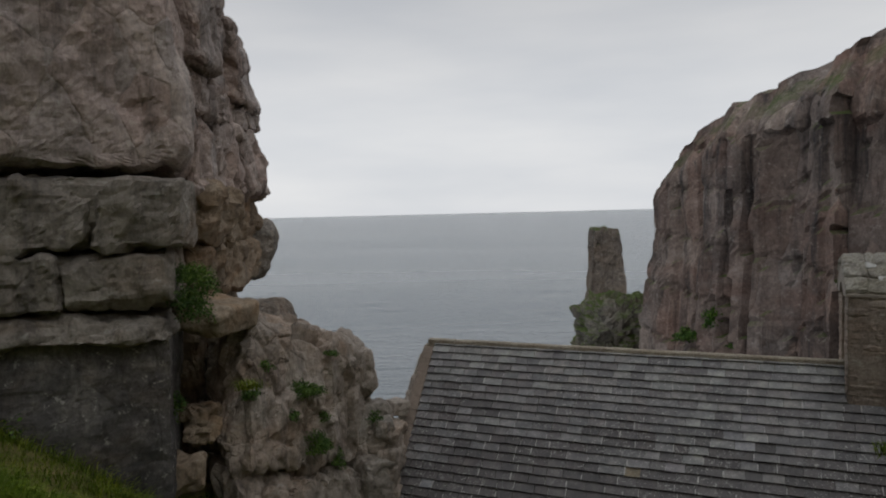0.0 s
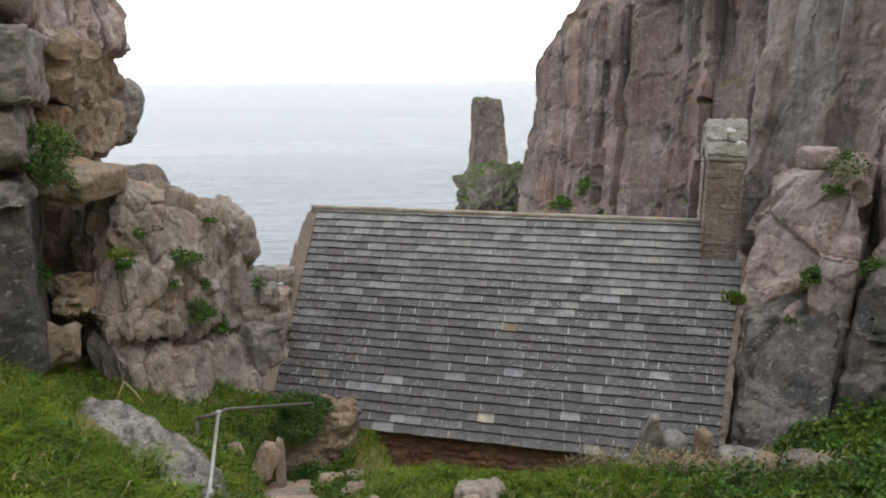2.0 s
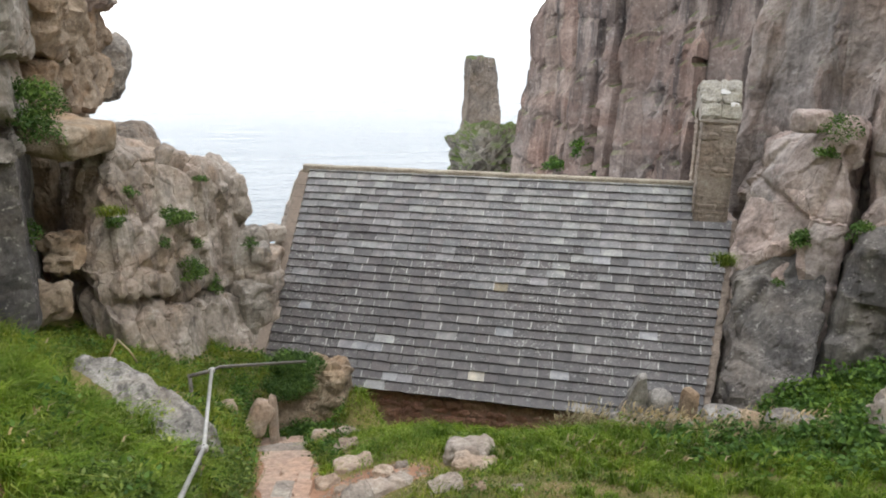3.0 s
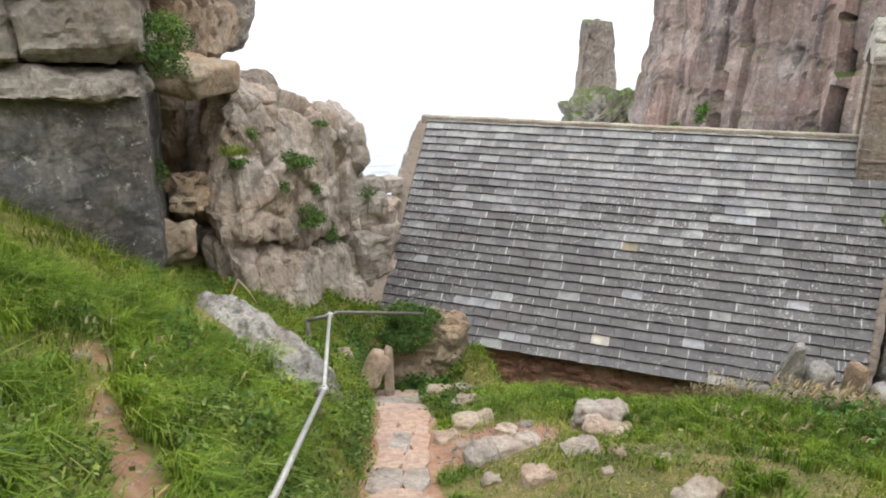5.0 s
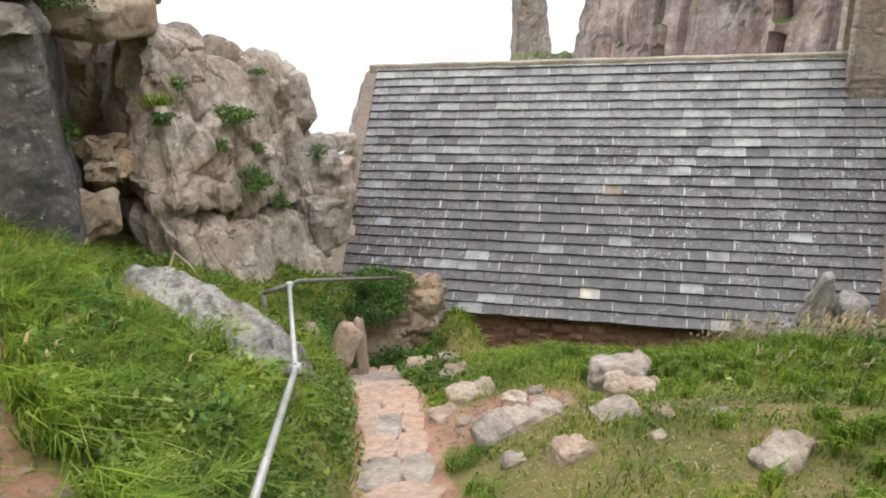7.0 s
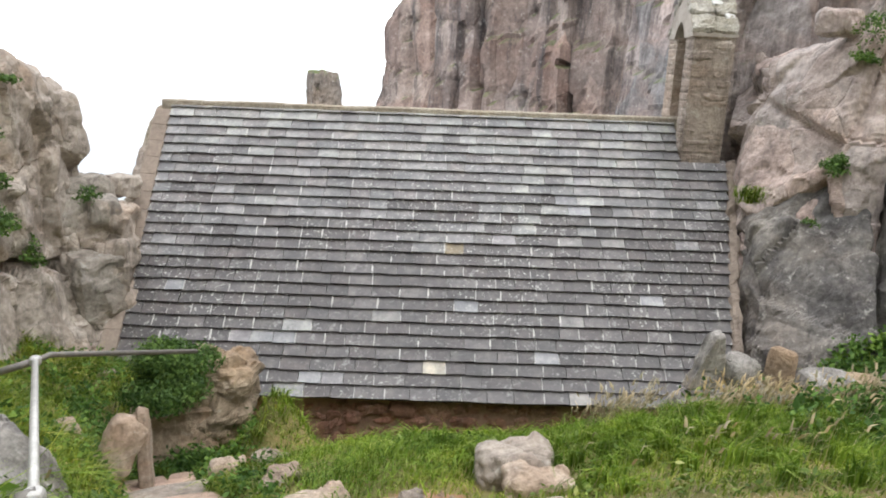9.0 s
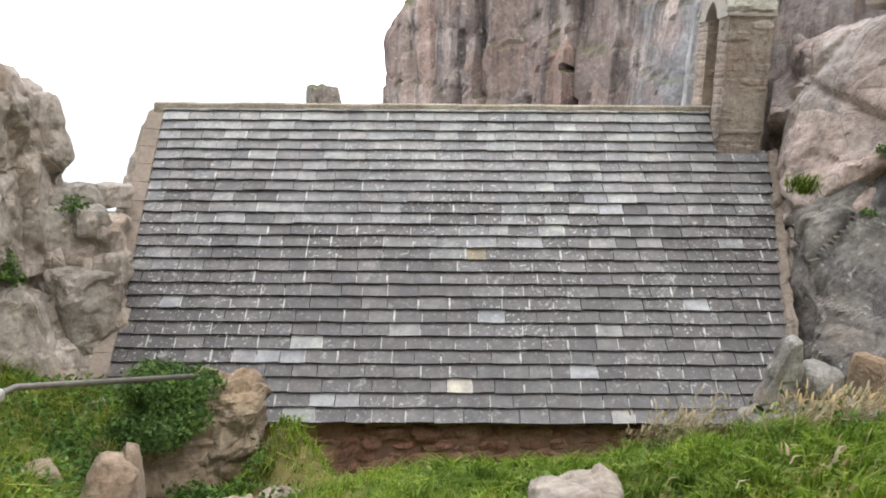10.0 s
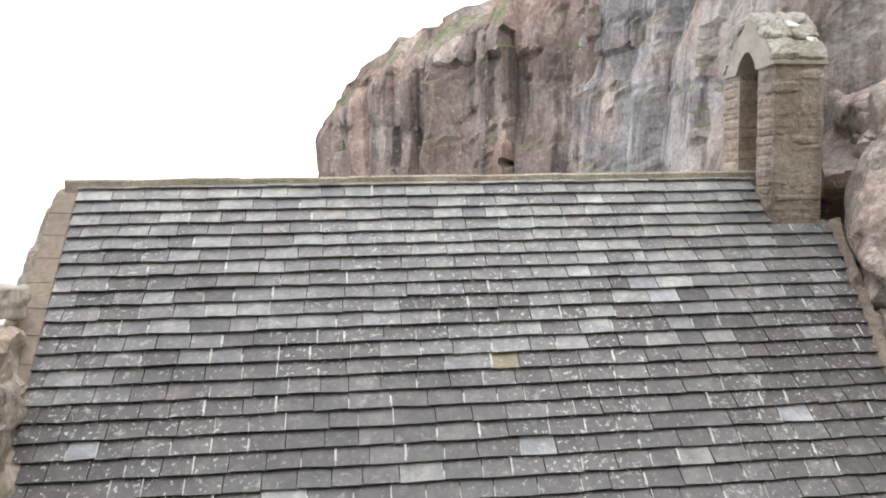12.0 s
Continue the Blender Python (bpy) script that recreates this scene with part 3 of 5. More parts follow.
def blob(x, y, cx, cy, rx, ry, turn=0.0):
    c, s = math.cos(radians(turn)), math.sin(radians(turn))
    a, b = (x - cx) * c + (y - cy) * s, -(x - cx) * s + (y - cy) * c
    return np.clip(1.25 - np.sqrt((a / rx) ** 2 + (b / ry) ** 2), 0, 1)


def bare(x, y):
    """How far the turf is worn away to earth: the path, the trodden patch beside it, a side track up the bank."""
    x, y = np.asarray(x, float), np.asarray(y, float)
    d = np.abs(x - path_x(y))
    f = np.clip(1.5 - d / 0.30, 0, 1) * (y < 9.6)
    for cx, cy, rx, ry, turn in ((0.85, 6.8, 0.75, 0.55, 20), (-1.06, 4.05, 0.18, 0.55, 30), (-1.50, 4.6, 0.13, 0.45, 30), (-1.93, 5.35, 0.16, 0.38, 20), (-1.35, 8.6, 0.35, 0.3, 0), (-2.5, 9.0, 0.3, 0.3, 0), (0.25, 9.3, 0.25, 0.2, 0)):
        f = np.maximum(f, blob(x, y, cx, cy, rx, ry, turn))
    return f


def build_ground():
    xs, ys = np.arange(-11, 14.01, 0.125), np.arange(-9, 14.01, 0.125)
    gx, gy = np.meshgrid(xs, ys)
    gz = ground_z(gx, gy)
    nx, ny = len(xs), len(ys)
    verts = np.stack([gx.ravel(), gy.ravel(), gz.ravel()], 1)
    faces = [(j * nx + i, j * nx + i + 1, (j + 1) * nx + i + 1, (j + 1) * nx + i) for j in range(ny - 1) for i in range(nx - 1)]
    ob = mesh_ob("ground", verts, faces, GROUND, smooth=True)
    a = ob.data.attributes.new("bare", "FLOAT", "POINT")
    a.data.foreach_set("value", bare(gx.ravel(), gy.ravel()).astype(np.float32))
    return tagged(ob, "steep grassy gully floor of reddish earth", "ground", kind="structure")


build_ground()
sea = mesh_ob("water", [(-4800, -120, -16), (4800, -120, -16), (4800, 4800, -16), (-4800, 4800, -16)], [(0, 1, 2, 3)], SEA)
tagged(sea, "calm grey sea reaching to the hazy horizon", "sea", kind="structure")


# ---- sea cliffs ----
def cliff(name, label, line, tops, bottom, material, step, seed, cell, block, groove, tilt, rough, lean, back, ledge=0.0):
    """A cliff along a plan line with a top height at each of its points; the top runs back as a rising slope."""
    pts = [Vector((*p, 0)) for p in line]
    cum = [0.0]
    for a, b in zip(pts, pts[1:]):
        cum.append(cum[-1] + (b - a).length)
    n = int(cum[-1] / step)
    rows = int((max(tops) - bottom) / step)
    extra = 10
    verts, faces = [], []
    for i in range(n + 1):
        s = cum[-1] * i / n
        x, y = np.interp(s, cum, [p.x for p in pts]), np.interp(s, cum, [p.y for p in pts])
        s2 = min(cum[-1], s + 1.5)
        s1 = max(0, s - 1.5)
        tx, ty = np.interp(s2, cum, [p.x for p in pts]) - np.interp(s1, cum, [p.x for p in pts]), np.interp(s2, cum, [p.y for p in pts]) - np.interp(s1, cum, [p.y for p in pts])
        out = Vector((ty, -tx, 0)).normalized()
        top = np.interp(s, cum, tops) + 0.8 * noise.fractal(Vector((s * 0.35, seed, 0)), 1, 2, 4)
        for j in range(rows + 1 + extra):
            f = min(1.0, j / rows)
            z = bottom + (top - bottom) * f
            p = Vector((x, y, z)) - out * (lean * (z - bottom) + 1.2 * smooth_step(0.86, 1.0, f) ** 2)
            p = p - out * ledge * smooth_step(0.66, 0.71, f + 0.05 * math.sin(s * 0.4))
            d = fracture(p + Vector((0, 0, 22)), seed, cell, block, groove, tilt, along=s, shear=0.12) + rough * noise.fractal(p * 0.16 + Vector((seed, 0, 0)), 1, 2, 5)
            course = (z + 0.5 * noise.noise(p * 0.3) + 0.12 * s) % 3.3
            d -= 0.22 * max(0.0, 1 - course / 0.35)
            d *= 1 - 0.7 * smooth_step(0.84, 0.98, f)
            if j > rows:
                b = (j - rows) / extra
                p = p - out * back * b + Vector((0, 0, back * 0.20 * b))
                d = 0.5 * noise.fractal(p * 0.4, 1, 2, 4)
                p.z += d
            verts.append(p + out * d)
    m = rows + 1 + extra
    for i in range(n):
        for j in range(m - 1):
            faces.append((i * m + j, (i + 1) * m + j, (i + 1) * m + j + 1, i * m + j + 1))
    return tagged(mesh_ob(name, verts, faces, material), label, "cliff")


cliff("sea_cliff", "high red-brown limestone sea cliff with grassy ledges", [(32, 74), (17, 58), (10.9, 50), (13.6, 44), (17.3, 38), (20.5, 33)],
      [9, 7.3, 4.3, 7.4, 9.2, 11.2], -17, CLIFF_ROCK, 0.3, 3, (2.6, 2.6, 60.0), 1.3, 1.0, 1.3, 0.4, 0.05, 14, 0.35)
cliff("grey_cliff", "smooth grey limestone cliff streaked by rain", [(19.3, 35.5), (20.0, 29), (18.5, 22), (15.0, 16), (12.5, 10), (11.5, 3), (11.5, -8)],
      [10.2, 11.5, 11, 10, 9, 8, 8], -9, GREY_CLIFF, 0.25, 8, (2.4, 2.4, 15.0), 1.0, 0.7, 1.1, 0.2, 0.10, 12, 0.2)
cliff("gully_cliff", "broken grey cliff closing the head of the gully", [(12.0, -6), (6, -8.5), (0, -9), (-6, -7.5), (-9.5, -2), (-9.5, 6), (-7.0, 9)],
      [13, 15, 16, 15, 13, 10, 8], -6, GREY_CLIFF, 0.4, 21, (1.8, 1.8, 3.0), 0.8, 0.4, 0.7, 0.5, 0.12, 12)


# ---- sea stack and the rocks at the cliff's foot ----
rock("sea_stack", "tall dark sea stack topped with green turf", [(13.0, 84.2, -0.9), (16.2, 84.2, -1.3), (17.4, 84.2, -18), (11.8, 84.2, -18)], (0, 4, 0), STACK_ROCK, 0.3, 16, 5,
     category="sea stack", cell=(1.3, 1.3, 4), block=0.4, groove=0.25, tilt=0.3, rough=0.2, fine=0.08, chips=3)
boulder("cliff_foot_rock", "rubble-strewn rocky spur green with turf", (12.4, 62, -10.6), (7.8, 8, 8.6), SPUR_ROCK, 10, 4, 0.2, 4, cell=(1.1, 1.1, 1.0), block=0.6, groove=0.3, tilt=0.6, rough=0.5, fine=0.15)

# ---- the crag on the seaward side ----
rock("stained_block", "big grey rain-stained limestone block with a flat face", [(-7.6, 6.3, 0.28), (-2.93, 8.72, 0.03), (-3.02, 8.68, -2.3), (-7.6, 6.1, -2.4)], (-0.9, 2.4, 0), STAINED_ROCK, 0.05, 16, 11,
     category="rock", cell=(2.6, 2.6, 1.3), block=0.05, groove=0.01, tilt=0.035, rough=0.05, fine=0.02, chips=3)
crag("weathered_ledge", "rough pale ledge capping the stained block", [(-7.6, 6.40, 0.46), (-2.99, 8.86, 0.22), (-2.91, 8.69, -0.16), (-7.6, 6.24, 0.10)], (-0.9, 2.3, 0), GREY_ROCK, 0.035, 9, 111, (0.7, 0.7, 0.6), cell=(0.45, 0.45, 0.3), block=0.07, groove=0.03, tilt=0.09, rough=0.05, fine=0.015, chips=8, most=130)
block_face("bedded_layer", "low bed of cracked grey limestone", [(-7.6, 6.2, 1.05), (-2.95, 8.8, 0.98), (-2.9, 8.85, 0.27), (-7.6, 6.3, 0.42)], (-0.9, 2.6, 0), GREY_ROCK, 5, 1, 12, 0.07, group="beds of the crag")
block_face("bedded_layer", "middle bed of cracked grey limestone", [(-7.6, 6.1, 1.88), (-2.75, 8.9, 1.86), (-2.8, 8.9, 1.0), (-7.6, 6.2, 1.06)], (-0.9, 2.6, 0), GREY_ROCK, 5, 1, 13, 0.08, group="beds of the crag")
rock("overhanging_block", "massive overhanging block of brownish limestone", [(-7.6, 6.0, 6.0), (-3.1, 9.2, 5.6), (-2.68, 8.9, 1.95), (-7.6, 5.9, 1.95)], (-1.2, 3.0, 0), PINK_ROCK, 0.06, 9, 14, cell=(1.5, 1.5, 1.6), block=0.12, groove=0.05, tilt=0.16, rough=0.08, fine=0.03, chips=7)
block_face("stepped_column", "tall stepped column of jointed limestone", [(-3.35, 10.7, 5.9), (-4.2, 14.4, 5.7), (-3.5, 15.0, 1.75), (-3.25, 10.6, 1.75)], (-3, 0.8, 0), PINK_ROCK, 3, 4, 15, 0.18, cell=(0.6, 0.6, 0.7), tilt=0.16, block=0.10, chips=2)
block_face("bulging_rock", "bulging tan limestone blocks split by joints", [(-3.3, 10.7, 1.8), (-3.7, 15.1, 1.8), (-3.98, 15.6, 0.05), (-3.5, 10.7, 0.12)], (-3, 0.8, 0), TAN_ROCK, 3, 2, 16, 0.20, cell=(0.6, 0.6, 0.6), tilt=0.16, block=0.10, chips=2)
rock("undercut_rock", "brown rock wall beneath the bulging blocks", [(-3.55, 11.0, 0.2), (-4.3, 15.2, 0.2), (-4.4, 15.0, -2.6), (-3.6, 11.2, -2.6)], (-2.5, 0.8, 0), TAN_ROCK, 0.08, 9, 57, cell=(0.6, 0.6, 0.6), block=0.1, tilt=0.1)
boulder("jutting_block", "angular grey block jutting over the sea", (-4.36, 15.6, 0.62), (1.15, 1.3, 1.3), GREY_ROCK, 35, 17, 0.05, 3.4, (0, 12), cell=(0.8, 0.8, 0.8), block=0.08, tilt=0.16, groove=0.02)
boulder("perched_slab", "tan slab of limestone wedged above a dark cleft", (-3.02, 10.35, 0.0), (0.86, 1.1, 0.44), TAN_ROCK, -12, 18, 0.03, 7, (0, 10), cell=(0.6, 0.6, 0.5), block=0.02, tilt=0.05, groove=0.0, fine=0.006, rough=0.02)
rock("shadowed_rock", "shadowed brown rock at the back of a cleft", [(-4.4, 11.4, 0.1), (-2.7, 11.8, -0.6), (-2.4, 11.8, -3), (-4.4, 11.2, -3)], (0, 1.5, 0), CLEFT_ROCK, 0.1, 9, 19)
for q, (c, s, t) in enumerate((((-3.22, 9.55, -1.98), (0.62, 0.5, 0.45), 10), ((-3.28, 10.35, -1.42), (0.42, 0.5, 0.24), -20), ((-3.22, 10.25, -1.66), (0.45, 0.6, 0.24), 5), ((-3.6, 9.0, -2.05), (0.8, 0.5, 0.30), 15))):
    boulder("cleft_stone", "brown stone jammed in the cleft", c, s, TAN_ROCK, t, 20 + q, 0.045, 5, group="stones in the cleft", tilt=0.12)
crag("pale_crag", "jointed pale grey crag with tufts in its cracks", [(-2.72, 10.42, -0.10), (-1.10, 12.80, -1.0), (-1.17, 12.55, -2.95), (-2.54, 9.63, -2.10)], (-1.5, 2.0, 0), PALE_ROCK, 0.026, 14, 26, (0.5, 0.5, 0.95), cell=(0.5, 0.5, 0.95), block=0.15, groove=0.08, tilt=0.18, rough=0.05, fine=0.012, chips=2, most=150)
crag("pale_bed", "pale limestone bed at the foot of the crag", [(-2.50, 9.66, -2.20), (-1.15, 12.45, -3.02), (-1.0, 12.2, -4.4), (-2.36, 9.55, -3.4)], (-1.5, 2.0, 0), PALE_ROCK, 0.032, 14, 27, (0.4, 0.4, 1.4), cell=(0.4, 0.4, 1.4), block=0.12, groove=0.14, tilt=0.15, rough=0.03, fine=0.01, chips=2, most=120)
boulder("humped_rock", "smooth grey hump of rock behind the crag", (-3.74, 14.2, -1.2), (1.5, 2.0, 1.9), GREY_ROCK, 0, 29, 0.07, 3.4)
for q, (c, s, t) in enumerate((((-1.18, 12.95, -2.35), (0.5, 0.5, 0.75), 20), ((-0.98, 12.75, -2.55), (0.6, 0.6, 0.5), -10), ((-1.15, 12.3, -3.2), (0.6, 0.6, 0.9), 30), ((-0.93, 12.4, -3.3), (0.5, 0.5, 0.9), 0), ((-1.45, 13.0, -3.2), (1.2, 1.2, 2.0), 12), ((-0.85, 13.1, -2.12), (0.36, 0.4, 0.3), 40), ((-1.0, 12.55, -2.3), (0.35, 0.4, 0.3), 15), ((-0.88, 12.5, -2.85), (0.4, 0.4, 0.35), -25))):
    boulder("gully_stone", "broken grey stone packed between crag and gable", c, s, PALE_ROCK if q % 2 else GREY_ROCK, t, 40 + q, 0.04, 6, (0, (q * 37) % 21 - 10), group="stones between crag and gable", tilt=0.08, block=0.05, cell=(0.4, 0.4, 0.4), fine=0.01)

# ---- the outcrop against the landward end of the roof ----
crag("pink_outcrop", "pinkish grey outcrop hard against the roof", [(6.9, 11.3, -0.35), (7.5, 9.7, 0.1), (7.0, 8.8, -4.4), (5.8, 9.75, -4.4)], (2.2, 2.2, 0), PINK_ROCK, 0.032, 12, 51, (1.1, 1.1, 1.2), cell=(1.1, 1.1, 1.2), block=0.18, groove=0.08, tilt=0.18, rough=0.02, fine=0.01, chips=2, most=150)
boulder("perched_block", "pale square block perched on the outcrop", (7.2, 10.2, 0.10), (0.5, 0.42, 0.32), PINK_ROCK, 20, 52, 0.04, 4, chips=30)
crag("dark_outcrop", "dark grey water-stained rock face", [(7.0, 9.2, -1.3), (9.0, 6.4, -1.0), (8.6, 6.2, -4.4), (6.9, 8.9, -4.4)], (2.5, 2, 0), STAINED_ROCK, 0.045, 14, 53, (1.5, 1.5, 1.5), cell=(1.5, 1.5, 1.5), block=0.18, groove=0.09, tilt=0.16, rough=0.03, fine=0.012, chips=3)
crag("upper_outcrop", "brownish rock face rising above the gully", [(8.2, 10.6, 4.6), (10.5, 6.0, 5.0), (9.1, 6.4, -2.4), (7.55, 9.6, -2.6)], (3, 3, 0), PINK_ROCK, 0.06, 10, 54, (1.1, 1.1, 1.8), cell=(1.1, 1.1, 1.8), block=0.34, groove=0.12, tilt=0.32, rough=0.08, fine=0.02, chips=6, most=120)
boulder("side_rock", "pale grey rock at the edge of the weeds", (6.62, 6.45, -2.95), (1.5, 1.3, 1.6), GREY_ROCK, 25, 55, 0.04, 4, cell=(0.8, 0.8, 0.9), block=0.12, groove=0.05, tilt=0.2, fine=0.015)

# ---- rocks on the slopes beside the path ----
rock("slope_rock", "long pitted grey rock lying in the grass", [(-2.52, 7.46, -2.0), (-0.88, 6.42, -2.44), (-0.80, 6.28, -2.95), (-2.55, 7.36, -2.6)], (0.32, 0.52, 0.24), PITTED_ROCK, 0.02, 3.8, 60, cell=(0.25, 0.25, 0.2), block=0.03, groove=0.015, tilt=0.035, rough=0.12, fine=0.035, chips=14, most=110)
boulder("slope_boulder", "grey weathered boulder sunk in the turf", (1.86, 7.24, -3.08), (0.48, 0.40, 0.34), PALE_ROCK, -10, 61, 0.022, 4.5, cell=(0.3, 0.3, 0.3), tilt=0.07, block=0.02, fine=0.008)
boulder("slope_boulder", "pale cream stone before a grey boulder", (1.88, 6.95, -3.06), (0.46, 0.30, 0.22), EARTH_ROCK, -8, 64, 0.02, 7, (0, 8), cell=(0.3, 0.3, 0.3), tilt=0.08, block=0.02, fine=0.008)
rock("slope_slab", "flat tapering grey slab half sunk in earth", [(0.62, 6.16, -2.84), (1.24, 6.46, -2.79), (1.24, 6.44, -2.85), (0.60, 6.13, -2.96)], (-0.08, 0.20, 0.02), PALE_ROCK, 0.02, 6, 62, cell=(0.3, 0.3, 0.2), block=0.02, groove=0.0, tilt=0.06, rough=0.03, fine=0.012, chips=16)
for q, (x, y, w, h, t) in enumerate(((1.48, 6.1, 0.34, 0.15, 8), (0.62, 7.48, 0.43, 0.22, 5), (0.53, 8.33, 0.30, 0.26, 0), (0.37, 7.1, 0.25, 0.15, 30), (1.14, 7.13, 0.15, 0.10, 0), (0.94, 6.98, 0.22, 0.15, -10), (0.76, 6.69, 0.15, 0.11, 0), (1.12, 5.7, 0.26, 0.20, 20), (0.77, 5.85, 0.17, 0.13, 0), (2.18, 5.24, 0.32, 0.22, 28), (1.78, 5.98, 0.13, 0.09, 0), (1.64, 5.66, 0.10, 0.08, 20), (2.08, 5.8, 0.13, 0.08, 0), (0.52, 6.79, 0.13, 0.09, 15), (-1.93, 5.12, 0.13, 0.14, 0), (0.15, 9.3, 0.30, 0.26, 0), (0.50, 9.2, 0.28, 0.22, 40), (-2.2, 8.5, 0.3, 0.2, 0), (-1.05, 8.95, 0.34, 0.22, 10), (-0.95, 11.1, 0.22, 0.18, 10))):
    boulder("loose_stone", "earth-stained angular stone lying on the slope", (x, y, float(ground_z(x, y)) - h * 0.02), (w, w * 0.75, h * 0.9), EARTH_ROCK if q % 4 else PALE_ROCK, t, 70 + q, 0.018, 7, (0, (q * 53) % 25 - 12), group="loose stones on the slope", cell=(w * 0.6, w * 0.6, h), tilt=h * 0.22, block=h * 0.08, chips=26, groove=0.0, fine=0.006)
boulder("upright_stone", "angular pinkish stone propped by the path", (-0.66, 9.2, -3.60), (0.30, 0.26, 0.52), EARTH_ROCK, 10, 90, 0.022, 5, (0, 24), cell=(0.3, 0.3, 0.3), tilt=0.03, block=0.015, fine=0.006, groove=0.0)
boulder("upright_stone", "thin pale stone set upright by the path", (-0.48, 9.25, -3.72), (0.11, 0.25, 0.82), EARTH_ROCK, 0, 91, 0.03, 5)
rock("flat_topped_rock", "brown angular rock with a flat pale top beside the eaves", [(-0.16, 10.1, -3.38), (0.52, 10.0, -3.44), (0.34, 10.04, -4.35), (-0.28, 10.1, -4.35)], (0.02, 0.5, 0.10), TAN_ROCK, 0.03, 6, 92, cell=(0.3, 0.3, 0.3), block=0.05, groove=0.02, tilt=0.12, rough=0.06, fine=0.015, chips=26)
boulder("hollow_rock", "shadowed brown rock under the shrub", (-0.28, 10.3, -4.12), (0.8, 0.6, 0.62), TAN_ROCK, 5, 93, 0.04, 6, chips=18, tilt=0.12, block=0.08)

# ---- ruined wall below the outcrop ----
ruin = empty("ruined_wall", "low ruined rubble wall in rough grass", "wall")
for i, (c, s, t, l, k) in enumerate((((4.32, 8.0, -3.0), (0.34, 0.30, 0.28), 0, (0, 0), 3), ((4.62, 7.85, -2.98), (0.13, 0.24, 0.40), 10, (0, 8), 6), ((3.98, 8.05, -3.36), (0.45, 0.36, 0.30), 0, (0, 0), 5), ((4.55, 7.85, -3.28), (0.60, 0.42, 0.32), -15, (0, 0), 4), ((4.95, 7.65, -3.08), (0.45, 0.4, 0.28), -20, (0, 0), 3), ((5.15, 7.55, -3.2), (0.6, 0.45, 0.42), -20, (0, 0), 4), ((5.6, 7.3, -3.0), (0.55, 0.45, 0.3), -30, (0, 0), 3), ((4.3, 8.0, -3.55), (0.8, 0.5, 0.3), -10, (0, 0), 5), ((5.0, 7.7, -3.5), (0.8, 0.5, 0.35), -20, (0, 0), 5), ((5.7, 7.3, -3.3), (0.7, 0.5, 0.4), -30, (0, 0), 4))):
    boulder("stone", "", c, s, TAN_ROCK if i % 4 == 1 else PITTED_ROCK, t, 100 + i, 0.03, k, l, parent=ruin)

rock("stone", "", [(4.05, 8.0, -2.68), (4.14, 7.98, -2.66), (4.20, 7.98, -3.16), (3.80, 8.02, -3.16)], (0.03, 0.15, 0), PITTED_ROCK, 0.03, 9, 118, parent=ruin, block=0.03, tilt=0.04, rough=0.03, groove=0.01, fine=0.012, chips=3)

# ---- handrail ----
def tube(name, pts, r, material, parent, label=""):
    bm = bmesh.new()
    seg, rings = 10, []
    for i, p in enumerate(pts):
        p = Vector(p)
        a = Vector(pts[max(0, i - 1)])
        b = Vector(pts[min(len(pts) - 1, i + 1)])
        d = (b - a).normalized()
        x = d.orthogonal().normalized() if abs(d.z) > 0.95 else d.cross(Vector((0, 0, 1))).normalized()
        y = d.cross(x)
        rings.append([bm.verts.new(p + r * (math.cos(t) * x + math.sin(t) * y)) for t in [2 * math.pi * q / seg for q in range(seg)]])
    for a, b in zip(rings, rings[1:]):
        for q in range(seg):
            bm.faces.new((a[q], a[(q + 1) % seg], b[(q + 1) % seg], b[q]))
    bm.faces.new(rings[0])
    bm.faces.new(rings[-1])
    bmesh.ops.recalc_face_normals(bm, faces=bm.faces)
    return part(name, bm, material, parent, label, smooth=True)


rail = empty("handrail", "galvanised pipe handrail beside the stone path", "handrail")
A, B, N, E_ = (-1.02, 8.43, -2.52), (-0.57, 6.03, -2.08), (-0.36, 3.0, -1.2), (-0.05, 9.63, -3.03)
tube("top_rail", [N, (-0.43, 4.2, -1.64), B], 0.0205, STEEL, rail)
tube("top_rail", [B, (-0.80, 7.25, -2.30), A], 0.0195, STEEL, rail)
tube("top_rail", [A, (-0.95, 8.52, -2.52), E_], 0.0195, RUSTY, rail, "dark weathered end pipe")
for px, py, top in ((-0.62, 6.0, -2.12), (-0.38, 3.1, -1.28)):
    tube("post", [(px, py, top), (px + 0.01, py, float(ground_z(px, py)) - 0.3)], 0.026, RUSTY, rail, "dark iron post")
tube("bracket", [(-0.62, 6.0, -2.12), (-0.6, 6.02, -2.07), (-0.56, 6.03, -2.07)], 0.032, RUSTY, rail)
tube("bracket", [A, (-1.15, 8.45, -2.56), (-1.29, 8.47, -2.60)], 0.024, RUSTY, rail)
tube("post", [(-1.29, 8.47, -2.58), (-1.29, 8.47, float(ground_z(-1.29, 8.47)) - 0.3)], 0.024, RUSTY, rail, "dark iron post")
boulder("clamp", "", A, (0.075, 0.075, 0.075), STEEL, 0, 1, 0.02, 2.5, parent=rail, rough=0, block=0, groove=0, tilt=0, fine=0)
boulder("clamp", "", B, (0.08, 0.08, 0.08), STEEL, 0, 1, 0.02, 2.5, parent=rail, rough=0, block=0, groove=0, tilt=0, fine=0)


